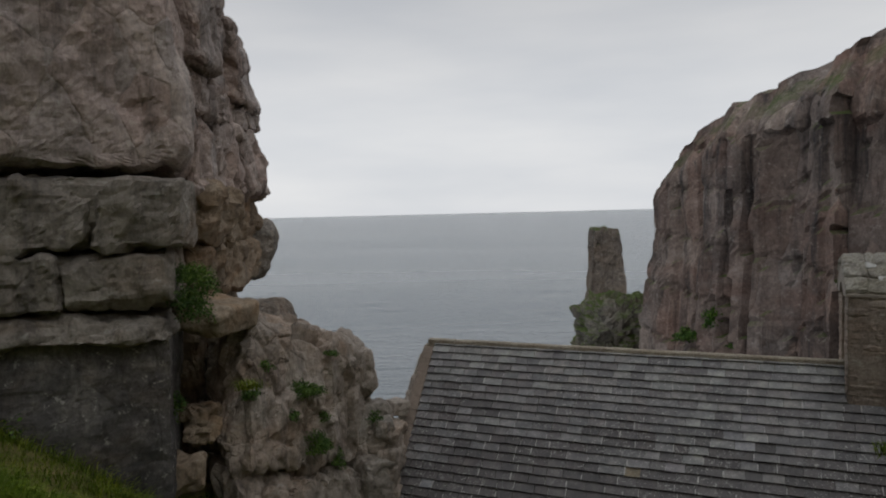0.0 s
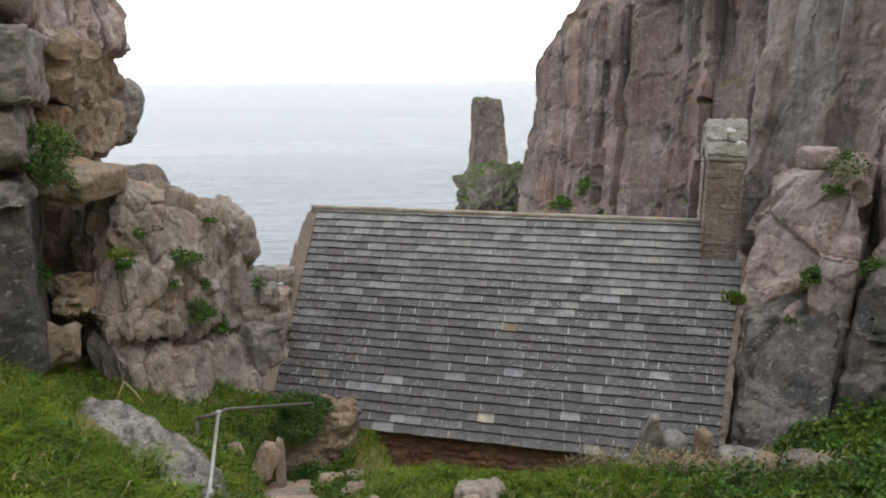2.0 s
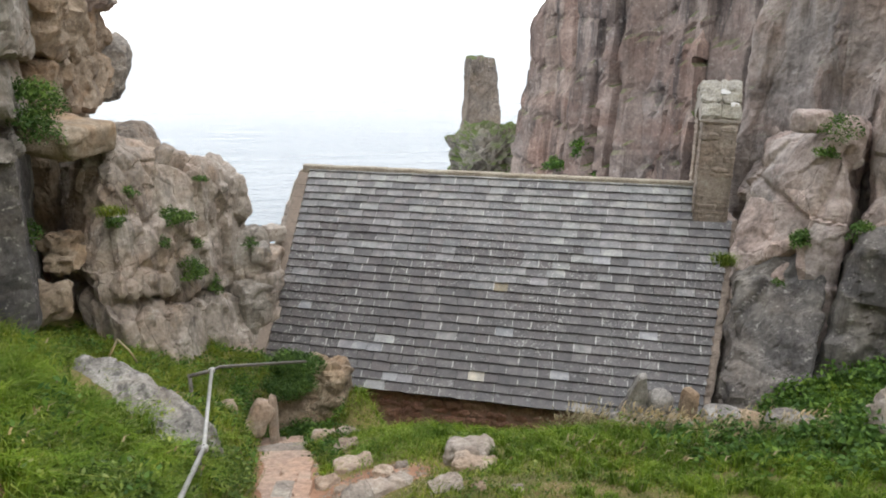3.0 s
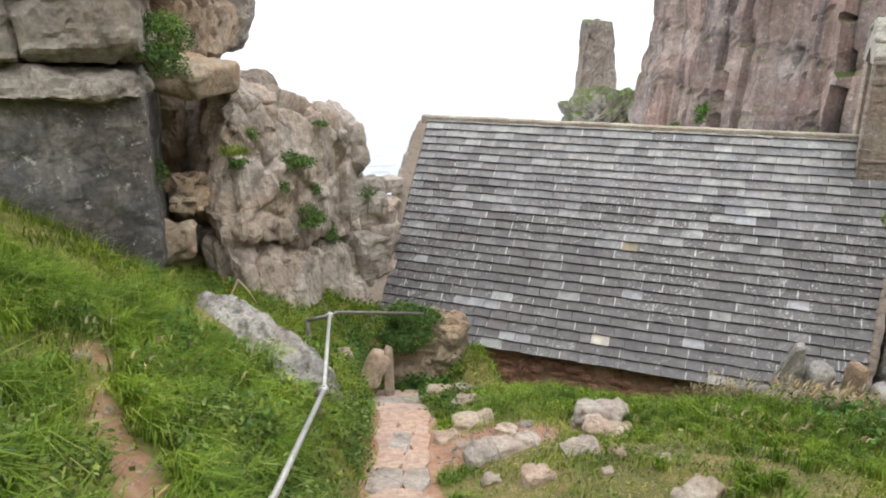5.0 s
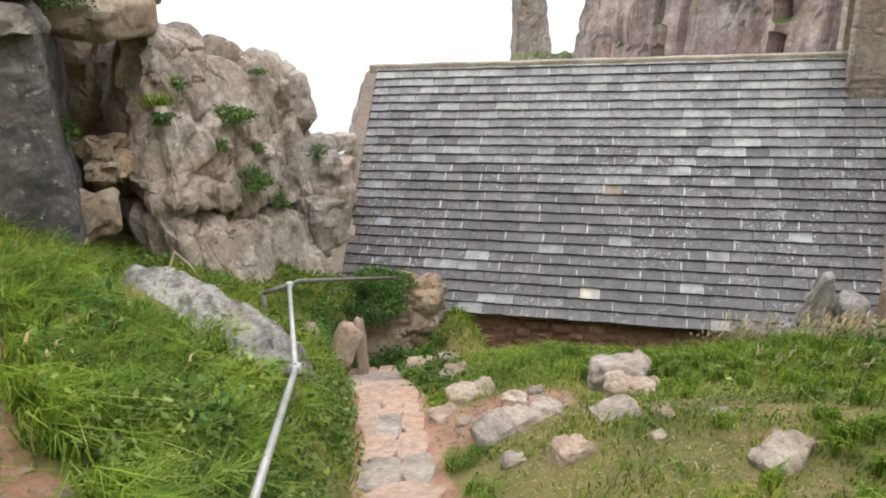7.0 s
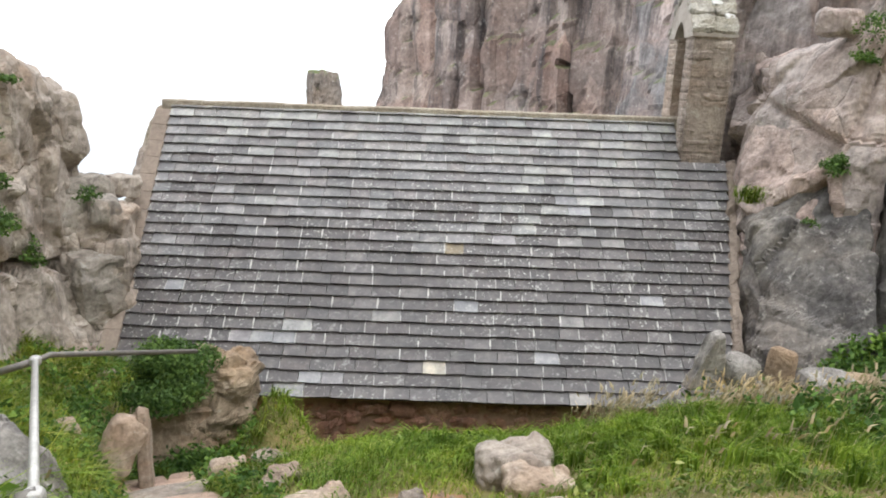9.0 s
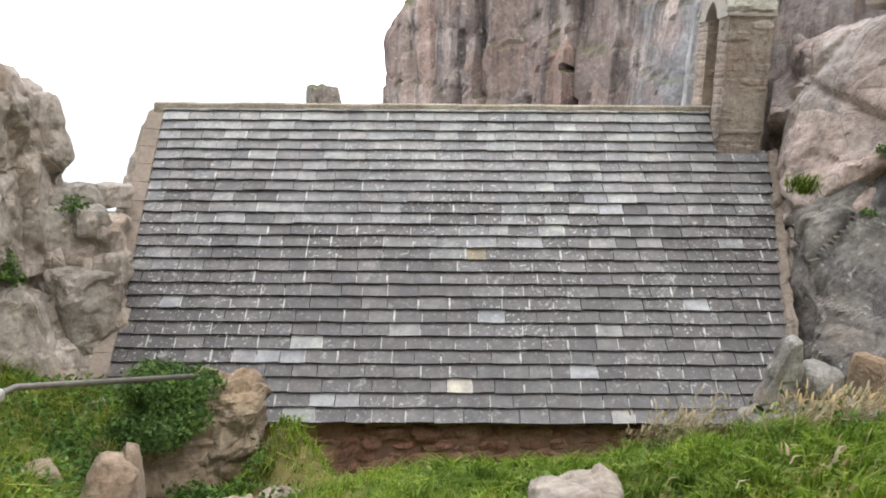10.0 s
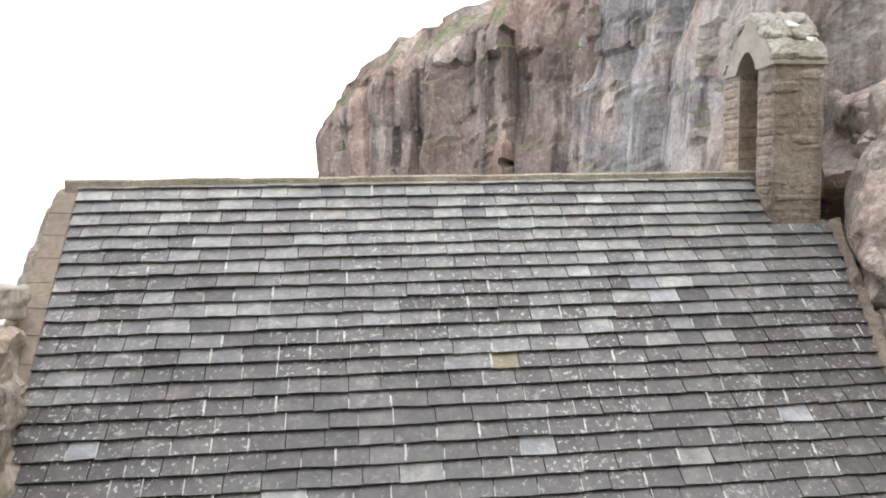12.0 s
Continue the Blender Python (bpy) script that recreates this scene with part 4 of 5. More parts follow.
# ---- the chapel ----
RO, RU, RN = Vector((-0.4, 14.3, -1.12)), Vector((0.9435, -0.3313, 0)), Vector((-0.3313, -0.9435, 0))
PITCH, DROP, EAVE, RIGHT = 1.04, 0.145, 2.78, 7.45
UP = Vector((0, 0, 1))
DOWN = (RN - UP * PITCH).normalized()
OUT = (RN * PITCH + UP).normalized()
SLOPE = math.hypot(1, PITCH)


def at(u, n, z):
    """A point of the chapel: along the ridge, out from it, and up from the ridge's top."""
    return RO + RU * u + RN * n + UP * z


def on_roof(u, n, h=0.0):
    return at(u, n, -DROP - PITCH * n) + OUT * h


def hexa(bm, c):
    """A block from eight corners: four below, four above, in turn."""
    v = [bm.verts.new(p) for p in c]
    for f in ((3, 2, 1, 0), (4, 5, 6, 7), (0, 1, 5, 4), (1, 2, 6, 5), (2, 3, 7, 6), (3, 0, 4, 7)):
        bm.faces.new([v[i] for i in f])


def block(bm, u0, u1, n0, n1, z0, z1, jit=0.0, rnd=random):
    c = [at(u, n, z) for z in (z0, z1) for u, n in ((u0, n1), (u1, n1), (u1, n0), (u0, n0))]
    hexa(bm, [p + Vector((rnd.uniform(-jit, jit), rnd.uniform(-jit, jit), rnd.uniform(-jit, jit))) for p in c])


chapel = empty("chapel", "small stone chapel with a steep slate roof wedged between cliffs", "chapel")
bm = bmesh.new()
block(bm, 0.25, RIGHT, -2.55, 2.662, -4.9, -3.0)
part("wall", bm, DARK_JOINT, chapel, "rubble wall core in earthy mortar")
bm = bmesh.new()
prof = [(EAVE - 0.03, -DROP - PITCH * (EAVE - 0.03) - 0.02), (0.0, -DROP - 0.02), (-EAVE, -DROP - PITCH * EAVE - 0.02), (-EAVE, -DROP - PITCH * EAVE - 0.08), (EAVE - 0.03, -DROP - PITCH * (EAVE - 0.03) - 0.07)]
ends = [[bm.verts.new(at(u, n, z)) for n, z in prof] for u in (0.1, RIGHT)]
for q in range(5):
    bm.faces.new((ends[0][q], ends[0][(q + 1) % 5], ends[1][(q + 1) % 5], ends[1][q]))
bm.faces.new(ends[0])
bm.faces.new(ends[1])
bmesh.ops.recalc_face_normals(bm, faces=bm.faces)
roof = part("roof", bm, SLATE, chapel, "steep roof of grey slates in even courses")
for q in range(13):
    bm = bmesh.new()
    a, b = 0.03 + q * 0.56, 0.03 + (q + 1) * 0.56 - 0.006
    r = random.Random(q)
    c = []
    for u in (a, b):
        d = r.uniform(-0.006, 0.006)
        c.append([at(u, -0.028, -0.17 + d), at(u, -0.034, -0.018 + d), at(u, -0.055, d), at(u, -0.16, d), at(u, -0.24, -0.30 + d)])
    ring = [[bm.verts.new(p) for p in s] for s in c]
    for w in range(5):
        bm.faces.new((ring[0][w], ring[0][(w + 1) % 5], ring[1][(w + 1) % 5], ring[1][w]))
    bm.faces.new(ring[0])
    bm.faces.new(ring[1])
    bmesh.ops.recalc_face_normals(bm, faces=bm.faces)
    part("ridge_stone", bm, COPING, roof, "sandy ridge stone")

VERGE = plain_material("brown_verge_mortar", (0.20, 0.16, 0.13), (0.31, 0.255, 0.21), 14)
RENDER = plain_material("weathered_render", (0.33, 0.29, 0.25), (0.46, 0.42, 0.37), 9)
# verge of the seaward gable: mortared strip and rough parapet stones
for q in range(14):
    bm = bmesh.new()
    n0, n1 = 0.02 + q * 0.19, 0.02 + (q + 1) * 0.19
    w0 = 0.02 + 0.012 * q
    hexa(bm, [on_roof(w0 - 0.03, n1, -0.2), on_roof(w0 + 0.17, n1, -0.1), on_roof(w0 + 0.16, n0, -0.1), on_roof(w0 - 0.03, n0, -0.2),
              on_roof(w0 - 0.03, n1 + 0.004, 0.075), on_roof(w0 + 0.17, n1, 0.05), on_roof(w0 + 0.16, n0, 0.05), on_roof(w0 - 0.03, n0, 0.075)])
    bmesh.ops.bevel(bm, geom=bm.edges[:], offset=0.006, segments=2, affect="EDGES")
    part("verge_stone", bm, VERGE, chapel, "sandy mortared verge")
for q in range(6):
    n0, n1 = -0.02 + q * 0.46, -0.02 + (q + 1) * 0.46
    e0, e1 = 0.03 + 0.063 * n0, 0.03 + 0.063 * n1
    w0, w1 = 0.09 + 0.16 * max(n0, 0.0) + 0.04 * (q % 2), 0.09 + 0.16 * n1 + 0.04 * ((q + 1) % 2)
    rock("parapet_stone", "", [on_roof(e0 - w0, n0 - 0.03, -0.03), on_roof(e0, n0 - 0.03, 0.06), on_roof(e1, n1 + 0.03, 0.06), on_roof(e1 - w1, n1 + 0.03, -0.03)], -OUT * 0.36, PALE_ROCK if q % 2 else COPING, 0.026, 7, 200 + q, parent=chapel, cell=(0.26, 0.26, 0.26), block=0.03, groove=0.015, tilt=0.035, rough=0.04, fine=0.008, chips=3)
bm = bmesh.new()
v = [bm.verts.new(at(u, n, z)) for u in (-0.12, 0.3) for n, z in ((2.5, -4.9), (2.5, -2.85), (0.05, -0.3), (-0.05, -0.3), (-2.5, -2.85), (-2.5, -4.9))]
for q in range(6):
    bm.faces.new((v[q], v[(q + 1) % 6], v[6 + (q + 1) % 6], v[6 + q]))
bm.faces.new(v[:6])
bm.faces.new(v[6:])
bmesh.ops.recalc_face_normals(bm, faces=bm.faces)
part("gable_wall", bm, COPING, chapel)

# bellcote: two piers, an arched head, a stone cap
bell = part("bellcote", bmesh.new(), TOWER_STONE, chapel, "narrow stone bellcote with a pointed opening")
BU0, BU1, BF, BB = 7.16, 7.72, 0.43, -0.62
OF, OB = 0.10, -0.26
for side, (n0, n1) in enumerate(((OF, BF), (BB, OB))):
    z, q = -2.0, 0
    while z < 1.10:
        r = random.Random(300 + q + 40 * side)
        h = r.uniform(0.05, 0.14)
        z1 = min(z + h, 1.12)
        cuts = sorted([BU0, BU1] + [BU0 + (BU1 - BU0) * r.uniform(0.3, 0.7)] * (q % 4 != 0))
        for u0, u1 in zip(cuts, cuts[1:]):
            e = r.uniform(-0.014, 0.012)
            f0, f1 = (n0, n1 + e) if side == 0 else (n0 - e, n1)
            boulder("stone", "", at((u0 + u1) / 2, (f0 + f1) / 2, (z + z1) / 2), (u1 - u0, f1 - f0, z1 - z), TOWER_STONE, -19.35, 310 + q * 3 + side, 0.055, 9, parent=bell, block=0.008, tilt=0.012, rough=0.015, groove=0, fine=0.008)
        z, q = z1, q + 1
    bm = bmesh.new()
    block(bm, BU0 + 0.012, BU1 - 0.012, n0 + 0.010, n1 - 0.006, -2.0, 1.1)
    part("core", bm, TOWER_STONE, bell)
bm = bmesh.new()
NC = (OF + OB) / 2
rows = []
for q in range(33):
    n = BB - 0.02 + (BF - BB + 0.04) * q / 32
    f = (n - OB) / (OF - OB)
    low = 1.02 + 0.26 * math.sqrt(max(0.0, 1 - (2 * f - 1) ** 2)) if 0 <= f <= 1 else 1.06
    high = max(1.64 - 0.60 * (abs(n - NC) / 0.52) ** 1.7, 1.10)
    rows.append([bm.verts.new(at(u, n, z)) for u, z in ((BU0 - 0.02, low), (BU0 - 0.02, (low + high) / 2), (BU0 - 0.02, high), (BU1 + 0.01, high), (BU1 + 0.01, low))])
for a, b in zip(rows, rows[1:]):
    for q in range(5):
        w = (q + 1) % 5
        bm.faces.new((a[q], a[w], b[w], b[q]))
bm.faces.new(rows[0])
bm.faces.new(rows[-1])
bmesh.ops.recalc_face_normals(bm, faces=bm.faces)
for v in bm.verts:
    v.co += noise.noise_vector(v.co * 6) * 0.018
part("arch_head", bm, RENDER, bell, "smooth weathered render over the arch")
bm = bmesh.new()
block(bm, BU1 - 0.12, BU1 - 0.03, OB - 0.02, OF + 0.02, -2.0, 1.3, 0.01, random.Random(4))
part("niche_back", bm, TOWER_STONE, bell, "dark back of the niche")
for side in (1, -1):
    for row in range(3):
        for q in range(2):
            r = random.Random(400 + row * 7 + q + side)
            n0, n1 = 0.02 + row * 0.15, 0.02 + (row + 1) * 0.15 + 0.05
            u0 = BU0 - 0.03 + q * 0.31
            nm = (n0 + n1) / 2
            boulder("cap_stone", "", at(u0 + 0.155, NC + side * nm, 1.635 - 0.60 * (nm / 0.52) ** 1.7 + r.uniform(-0.01, 0.015)), (0.325, 0.27, 0.10), CAP_STONE, -19.35 + r.uniform(-5, 5), 420 + row * 7 + q * 3 + side, 0.035, 6, (side * math.degrees(math.atan(2.03 * (nm / 0.52) ** 0.7)) * 0.9, r.uniform(-4, 4)), parent=bell, tilt=0.025, block=0.015)
WHITE = plain_material("white_mortar_patch", (0.62, 0.62, 0.60), (0.75, 0.75, 0.73), 30)
for u, n, w in ((7.50, 0.17, 0.15), (7.64, 0.30, 0.13)):
    boulder("mortar_patch", "", at(u, n, 1.695 - 0.60 * ((n - NC) / 0.52) ** 1.7), (w, 0.12, 0.04), WHITE, -10, 440 + int(n * 10), 0.03, 5, (43, 0), parent=bell)

crag("rock_buttress", "grey sheeted buttress rising behind the bellcote", [(7.5, 12.6, 4.2), (10.0, 10.2, 5.2), (9.0, 9.6, -2.6), (7.15, 12.35, -2.6)], (2.5, 2.5, 0), BUTTRESS_ROCK, 0.055, 12, 59, (0.75, 0.75, 3.2), cell=(0.75, 0.75, 3.2), block=0.2, groove=0.08, tilt=0.2, rough=0.05, fine=0.015, chips=5, most=140)

# rock and mortar closing the landward edge of the roof
for q in range(5):
    n0, n1 = 0.42 + q * 0.47, 0.42 + (q + 1) * 0.47
    e0, e1 = 7.77 - 0.22 * (n0 - 0.45), 7.77 - 0.22 * (n1 - 0.45)
    rock("mortar_fillet", "", [on_roof(e0 + 0.02, n0 - 0.05, 0.04), on_roof(e0 + 0.13, n0 - 0.05, 0.09), on_roof(e1 + 0.13, n1 + 0.05, 0.09), on_roof(e1 + 0.02, n1 + 0.05, 0.04)], -OUT * 0.3, VERGE, 0.03, 8, 640 + q, parent=chapel, cell=(0.2, 0.2, 0.25), block=0.02, groove=0.01, tilt=0.03, rough=0.03, fine=0.008, chips=2)
rock("edge_rock", "grey rock lapping over the landward edge of the roof", [on_roof(7.84, 0.75, 0.36), on_roof(8.95, 0.75, 1.1), on_roof(8.55, 3.05, 1.0), on_roof(7.32, 3.05, 0.20)], -OUT * 1.6, STAINED_ROCK, 0.035, 9, 58, cell=(0.9, 0.9, 1.1), block=0.12, groove=0.08, tilt=0.18, rough=0.03, fine=0.01, chips=3)

# slates: the lower courses one by one, the upper ones joined
COURSES = 26
STEP = 0.1085
PALE_AT = {12: [(4.62, 4.91, NEW_SLATE)], 13: [(4.02, 4.26, OCHRE_SLATE)], 18: [(4.15, 4.44, NEW_SLATE)], 17: [(6.39, 6.67, NEW_SLATE), (0.70, 0.92, NEW_SLATE)], 6: [(5.70, 5.92, NEW_SLATE)], 8: [(5.44, 5.72, NEW_SLATE)],
           9: [(5.60, 5.89, NEW_SLATE)], 23: [(3.81, 4.07, CREAM_SLATE)], 24: [(2.42, 2.68, NEW_SLATE), (2.68, 2.93, NEW_SLATE)], 21: [(1.57, 1.82, NEW_SLATE), (1.82, 2.07, NEW_SLATE), (2.07, 2.33, NEW_SLATE)], 22: [(5.09, 5.37, NEW_SLATE)]}


def slate_corners(u0, u1, n0, n1, r):
    up_, lo, th = 0.002, 0.044, 0.02
    a, b = r.uniform(-0.004, 0.004), r.uniform(-0.004, 0.004)
    e0, e1 = r.uniform(-0.007, 0.004), r.uniform(-0.007, 0.004)
    low = [(u0, n1 + e0, lo - th + a), (u1, n1 + e1, lo - th + b), (u1, n0, up_ - th), (u0, n0, up_ - th)]
    high = [(u0, n1 + e0, lo + a), (u1, n1 + e1, lo + b), (u1, n0, up_), (u0, n0, up_)]
    return [on_roof(*p) for p in low + high]


joined = {SLATE: bmesh.new(), PALE_SHEEN_SLATE: bmesh.new(), LICHEN_SHEEN_SLATE: bmesh.new()}
joint_bm = bmesh.new()
for c in range(-1, COURSES):
    r = random.Random(900 + c)
    n0, n1 = -0.025 + max(c, -0.5) * STEP, -0.025 + (c + 1) * STEP
    mid = (n0 + n1) / 2
    u = 0.17 + 0.012 * (mid / 0.19) * 1.0
    end = 7.80 - 0.22 * (mid - 0.45) if mid > 0.44 else BU0 + 0.02
    first = True
    while u < end - 0.05:
        w = r.choice((0.23, 0.26, 0.28, 0.30, 0.34)) * (0.55 if first and c % 2 else 1)
        first = False
        u1 = min(end, u + w)
        if end - u1 < 0.1:
            u1 = end
        mat = SLATE
        for p0, p1, pm in PALE_AT.get(c, ()):
            if abs(u - p0) < 0.001:
                u1, mat = p1, pm
            elif u < p0 < u1 + 0.12:
                u1 = p0
        if mat is SLATE:
            um = (u + u1) / 2
            # lichen gathers near u 5.5; paler picks towards the ridge paint in sky sheen
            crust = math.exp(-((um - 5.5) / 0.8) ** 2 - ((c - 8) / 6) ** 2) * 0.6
            sheen = 1.75 - 0.13 * c + 0.5 * noise.noise(Vector((um * 0.7, c * 0.22, 9)))
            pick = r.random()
            mat = LICHEN_SHEEN_SLATE if pick < 0.012 + 0.45 * crust + max(0.0, 0.7 - 0.12 * c) else PALE_SHEEN_SLATE if pick < sheen + 0.12 else SLATE
        corners = slate_corners(u + 0.004, u1 - 0.004, n0 - 0.035, n1, r)
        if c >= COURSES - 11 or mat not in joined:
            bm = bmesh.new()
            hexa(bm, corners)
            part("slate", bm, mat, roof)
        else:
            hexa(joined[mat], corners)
        if r.random() < (0.2 if c < 7 else 0.4 if c < 12 else 0.55) and u > 0.6:
            g = r.choice((0.004, 0.006, 0.009, 0.013))
            s = r.uniform(0.0, 0.55)
            hexa(joint_bm, [on_roof(x, n, h) for h in (0.0, 0.036) for x, n in ((u - g, n1 - 0.004), (u + g, n1 - 0.004), (u + g * 0.6, n0 + STEP * s), (u - g * 0.6, n0 + STEP * s))])
        u = u1
for mat, label in ((SLATE, "dark slates of the upper courses"), (PALE_SHEEN_SLATE, "grey slates of the upper courses, paler with painted sky sheen"), (LICHEN_SHEEN_SLATE, "slates of the upper courses, pale with lichen and painted sky sheen")):
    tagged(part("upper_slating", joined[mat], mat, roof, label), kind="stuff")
tagged(part("joint_mortar", joint_bm, MORTAR, roof, "pale mortar in the slate joints"), kind="stuff")

# rubble of the wall under the eaves
for c in range(7):
    r = random.Random(1200 + c)
    u = 1.0 + r.uniform(0, 0.2)
    z0 = -3.14 - c * 0.135
    while u < 7.3:
        w = r.uniform(0.10, 0.46)
        h = 0.15 + r.uniform(-0.05, 0.05)
        boulder("stone", "", at(u + w / 2, 2.565 + r.uniform(0, 0.05), z0 - 0.07 + r.uniform(-0.03, 0.03)), (w * 1.02, 0.20, h), WALL_STONE, -19.35 + r.uniform(-4, 4), 1300 + c * 40 + int(u * 5), 0.06, 4, (0, r.uniform(-10, 10)), parent=chapel, tilt=0.05, rough=0.03)
        u += w


# ---- the stone path ----
PATH_STONE = rock_material("worn_path_stone", (0.41, 0.325, 0.28), (0.56, 0.40, 0.31), (0.62, 0.48, 0.385), 1.1, 0.1, 0.15, (0.60, 0.37, 0.25), 0.7, each=0.2)
footpath = empty("footpath", "worn pinkish stone path of flat slabs", "path", kind="structure")
prnd = random.Random(5)
py = 0.2
while py < 9.35:
    dy = prnd.uniform(0.30, 0.52)
    half = 0.255 + 0.10 * smooth_step(6.5, 9.0, py)
    cx = float(path_x(py + dy / 2)) - 0.03
    n = prnd.choice((1, 2, 2, 3))
    cuts = [-half * prnd.uniform(0.9, 1.15)] + sorted((q / n * 2 - 1) * half + prnd.uniform(-0.05, 0.05) for q in range(1, n)) + [half * prnd.uniform(0.9, 1.15)]
    for a, b in zip(cuts, cuts[1:]):
        bm = bmesh.new()
        mx, my, rx, ry = cx + (a + b) / 2, py + dy / 2, (b - a) / 2 * 1.06, dy / 2 * 1.10
        lift, ta = prnd.uniform(0.0, 0.009), prnd.uniform(-0.02, 0.02)
        m = prnd.choice((6, 7, 8, 9))
        ring = []
        for q in range(m):
            t = 2 * math.pi * (q + prnd.uniform(-0.25, 0.25)) / m
            ct, st = math.cos(t), math.sin(t)
            s = (abs(ct) ** 5 + abs(st) ** 5) ** (-0.2)
            ring.append((mx + rx * ct * s, my + ry * st * s))
        zc = float(path_z(my))
        slope = (float(path_z(my + 0.2)) - float(path_z(my - 0.2))) / 0.4
        top = [bm.verts.new((x, y, zc + 0.026 + lift + slope * 0.8 * (y - my) + ta * (x - mx))) for x, y in ring]
        rim = [bm.verts.new((mx + (x - mx) * 1.05, my + (y - my) * 1.05, zc + 0.012 + lift + slope * 0.8 * (y - my) + ta * (x - mx))) for x, y in ring]
        low = [bm.verts.new((x, y, zc - 0.15 + slope * 0.8 * (y - my))) for x, y in ring]
        bm.faces.new(top)
        for u_, l_ in ((top, rim), (rim, low)):
            for q in range(m):
                w = (q + 1) % m
                bm.faces.new((l_[q], l_[w], u_[w], u_[q]))
        bmesh.ops.recalc_face_normals(bm, faces=bm.faces)
        part("slab", bm, PALE_ROCK if prnd.random() < 0.12 else PATH_STONE, footpath)
    py += dy


# ---- plants ----
rng = np.random.default_rng(11)


def raw_mesh(name, verts, tris, material, parent=None):
    me = bpy.data.meshes.new(name)
    me.vertices.add(len(verts))
    me.vertices.foreach_set("co", np.asarray(verts, np.float32).ravel())
    me.loops.add(len(tris) * 3)
    me.loops.foreach_set("vertex_index", np.asarray(tris, np.int32).ravel())
    me.polygons.add(len(tris))
    me.polygons.foreach_set("loop_start", np.arange(0, len(tris) * 3, 3, dtype=np.int32))
    me.polygons.foreach_set("use_smooth", np.ones(len(tris), bool))
    me.materials.append(material)
    me.update(calc_edges=True)
    ob = new(name, me)
    if parent is not None:
        ob.parent = parent
    return ob


def blades(x, y, z, length, width, droop, lean_dir, lean):
    """Bent grass blades of five vertices and three triangles each."""
    n = len(x)
    turn = rng.uniform(0, 2 * np.pi, n)
    side = np.stack([np.cos(turn), np.sin(turn), np.zeros(n)], 1)
    away = np.stack([np.cos(lean_dir), np.sin(lean_dir), np.zeros(n)], 1)
    base = np.stack([x, y, z], 1)
    mid = base + np.stack([np.zeros(n), np.zeros(n), length * 0.55], 1) + away * (length * lean * 0.35)[:, None]
    tip = base + np.stack([np.zeros(n), np.zeros(n), length * (1.0 - droop * 0.7)], 1) + away * (length * (lean + droop * 0.6))[:, None]
    w = width[:, None]
    v = np.stack([base - side * w, base + side * w, mid - side * w * 0.8, mid + side * w * 0.8, tip], 1).reshape(-1, 3)
    t = np.array([[0, 1, 3], [0, 3, 2], [2, 3, 4]])
    tris = (np.arange(n)[:, None, None] * 5 + t[None]).reshape(-1, 3)
    return v, tris


def chapel_n(x, y):
    return (x - RO.x) * RN.x + (y - RO.y) * RN.y


def scatter(n, x0, x1, y0, y1, cover):
    x, y = rng.uniform(x0, x1, n), rng.uniform(y0, y1, n)
    clump = 0.5 + 0.5 * np.sin(x * 3.3 + 2 * np.sin(y * 2.1)) * np.sin(y * 4.1 + 1.5 * np.sin(x * 2.7))
    keep = (bare(x, y) * 1.25 + rng.uniform(0, 1, n) * 0.75 < 0.85) & (rng.uniform(0, 1, n) < cover(x, y, clump)) & (chapel_n(x, y) > 2.66) & (blob(x, y, -1.62, 7.12, 0.8, 0.2, -33) < 0.45) & (blob(x, y, 1.85, 7.05, 0.32, 0.36) < 0.3)
    return x[keep], y[keep], clump[keep]


def lawn(name, label, n, area, cover, lengths, material, seed_dir=-1.2, spread=1.3, lean=(0.15, 0.8), width=0.0042):
    x, y, c = scatter(n, *area, cover)
    m = len(x)
    ln = rng.uniform(*lengths, m) * (0.55 + 0.75 * c) * np.clip(0.25 + near_path(x, y) * 0.9, 0.3, 1)
    v, t = blades(x, y, ground_z(x, y) - 0.02, ln, rng.uniform(0.6, 1.5, m) * width, rng.uniform(0.1, 0.9, m), seed_dir + rng.normal(0, spread, m), rng.uniform(*lean, m))
    return tagged(raw_mesh(name, v, t, material), label, "grass", kind="stuff")


def near_path(x, y):
    return np.abs(x - path_x(y))


lawn("bank_grass", "long green grass on the steep bank", 90000, (-6.5, 0.0, 1.0, 9.6), lambda x, y, c: np.clip((near_path(x, y) - 0.22) * 4, 0, 1) * (0.35 + 0.65 * c), (0.10, 0.30), GRASS, -0.7, 1.3, (0.2, 1.0), 0.0045)
lawn("slope_grass", "short green turf among stones", 190000, (0.2, 7.5, 1.5, 10.0), lambda x, y, c: np.clip((near_path(x, y) - 0.28) * 3, 0, 1) * (0.25 + 0.75 * c) * np.clip(0.35 + 0.3 * (x - 0.8) + 0.25 * np.clip(y - 6.8, 0, 2), 0.45, 1), (0.04, 0.15), GRASS)
lawn("edge_grass", "lush grass before the chapel wall", 34000, (0.6, 5.8, 6.9, 10.2), lambda x, y, c: np.clip((y - 6.9) * 0.8, 0, 1) * (0.4 + 0.6 * c), (0.08, 0.21), LUSH)
lawn("withered_turf", "short yellowed turf among the stones", 30000, (0.5, 3.6, 3.6, 7.2), lambda x, y, c: np.clip((near_path(x, y) - 0.3) * 3, 0, 1) * (1 - c) ** 2, (0.03, 0.09), STRAW)
lawn("shelf_grass", "tussocky grass at the crag's foot", 30000, (-3.2, 0.2, 8.0, 12.2), lambda x, y, c: 0.3 + 0.7 * c, (0.08, 0.24), GRASS)


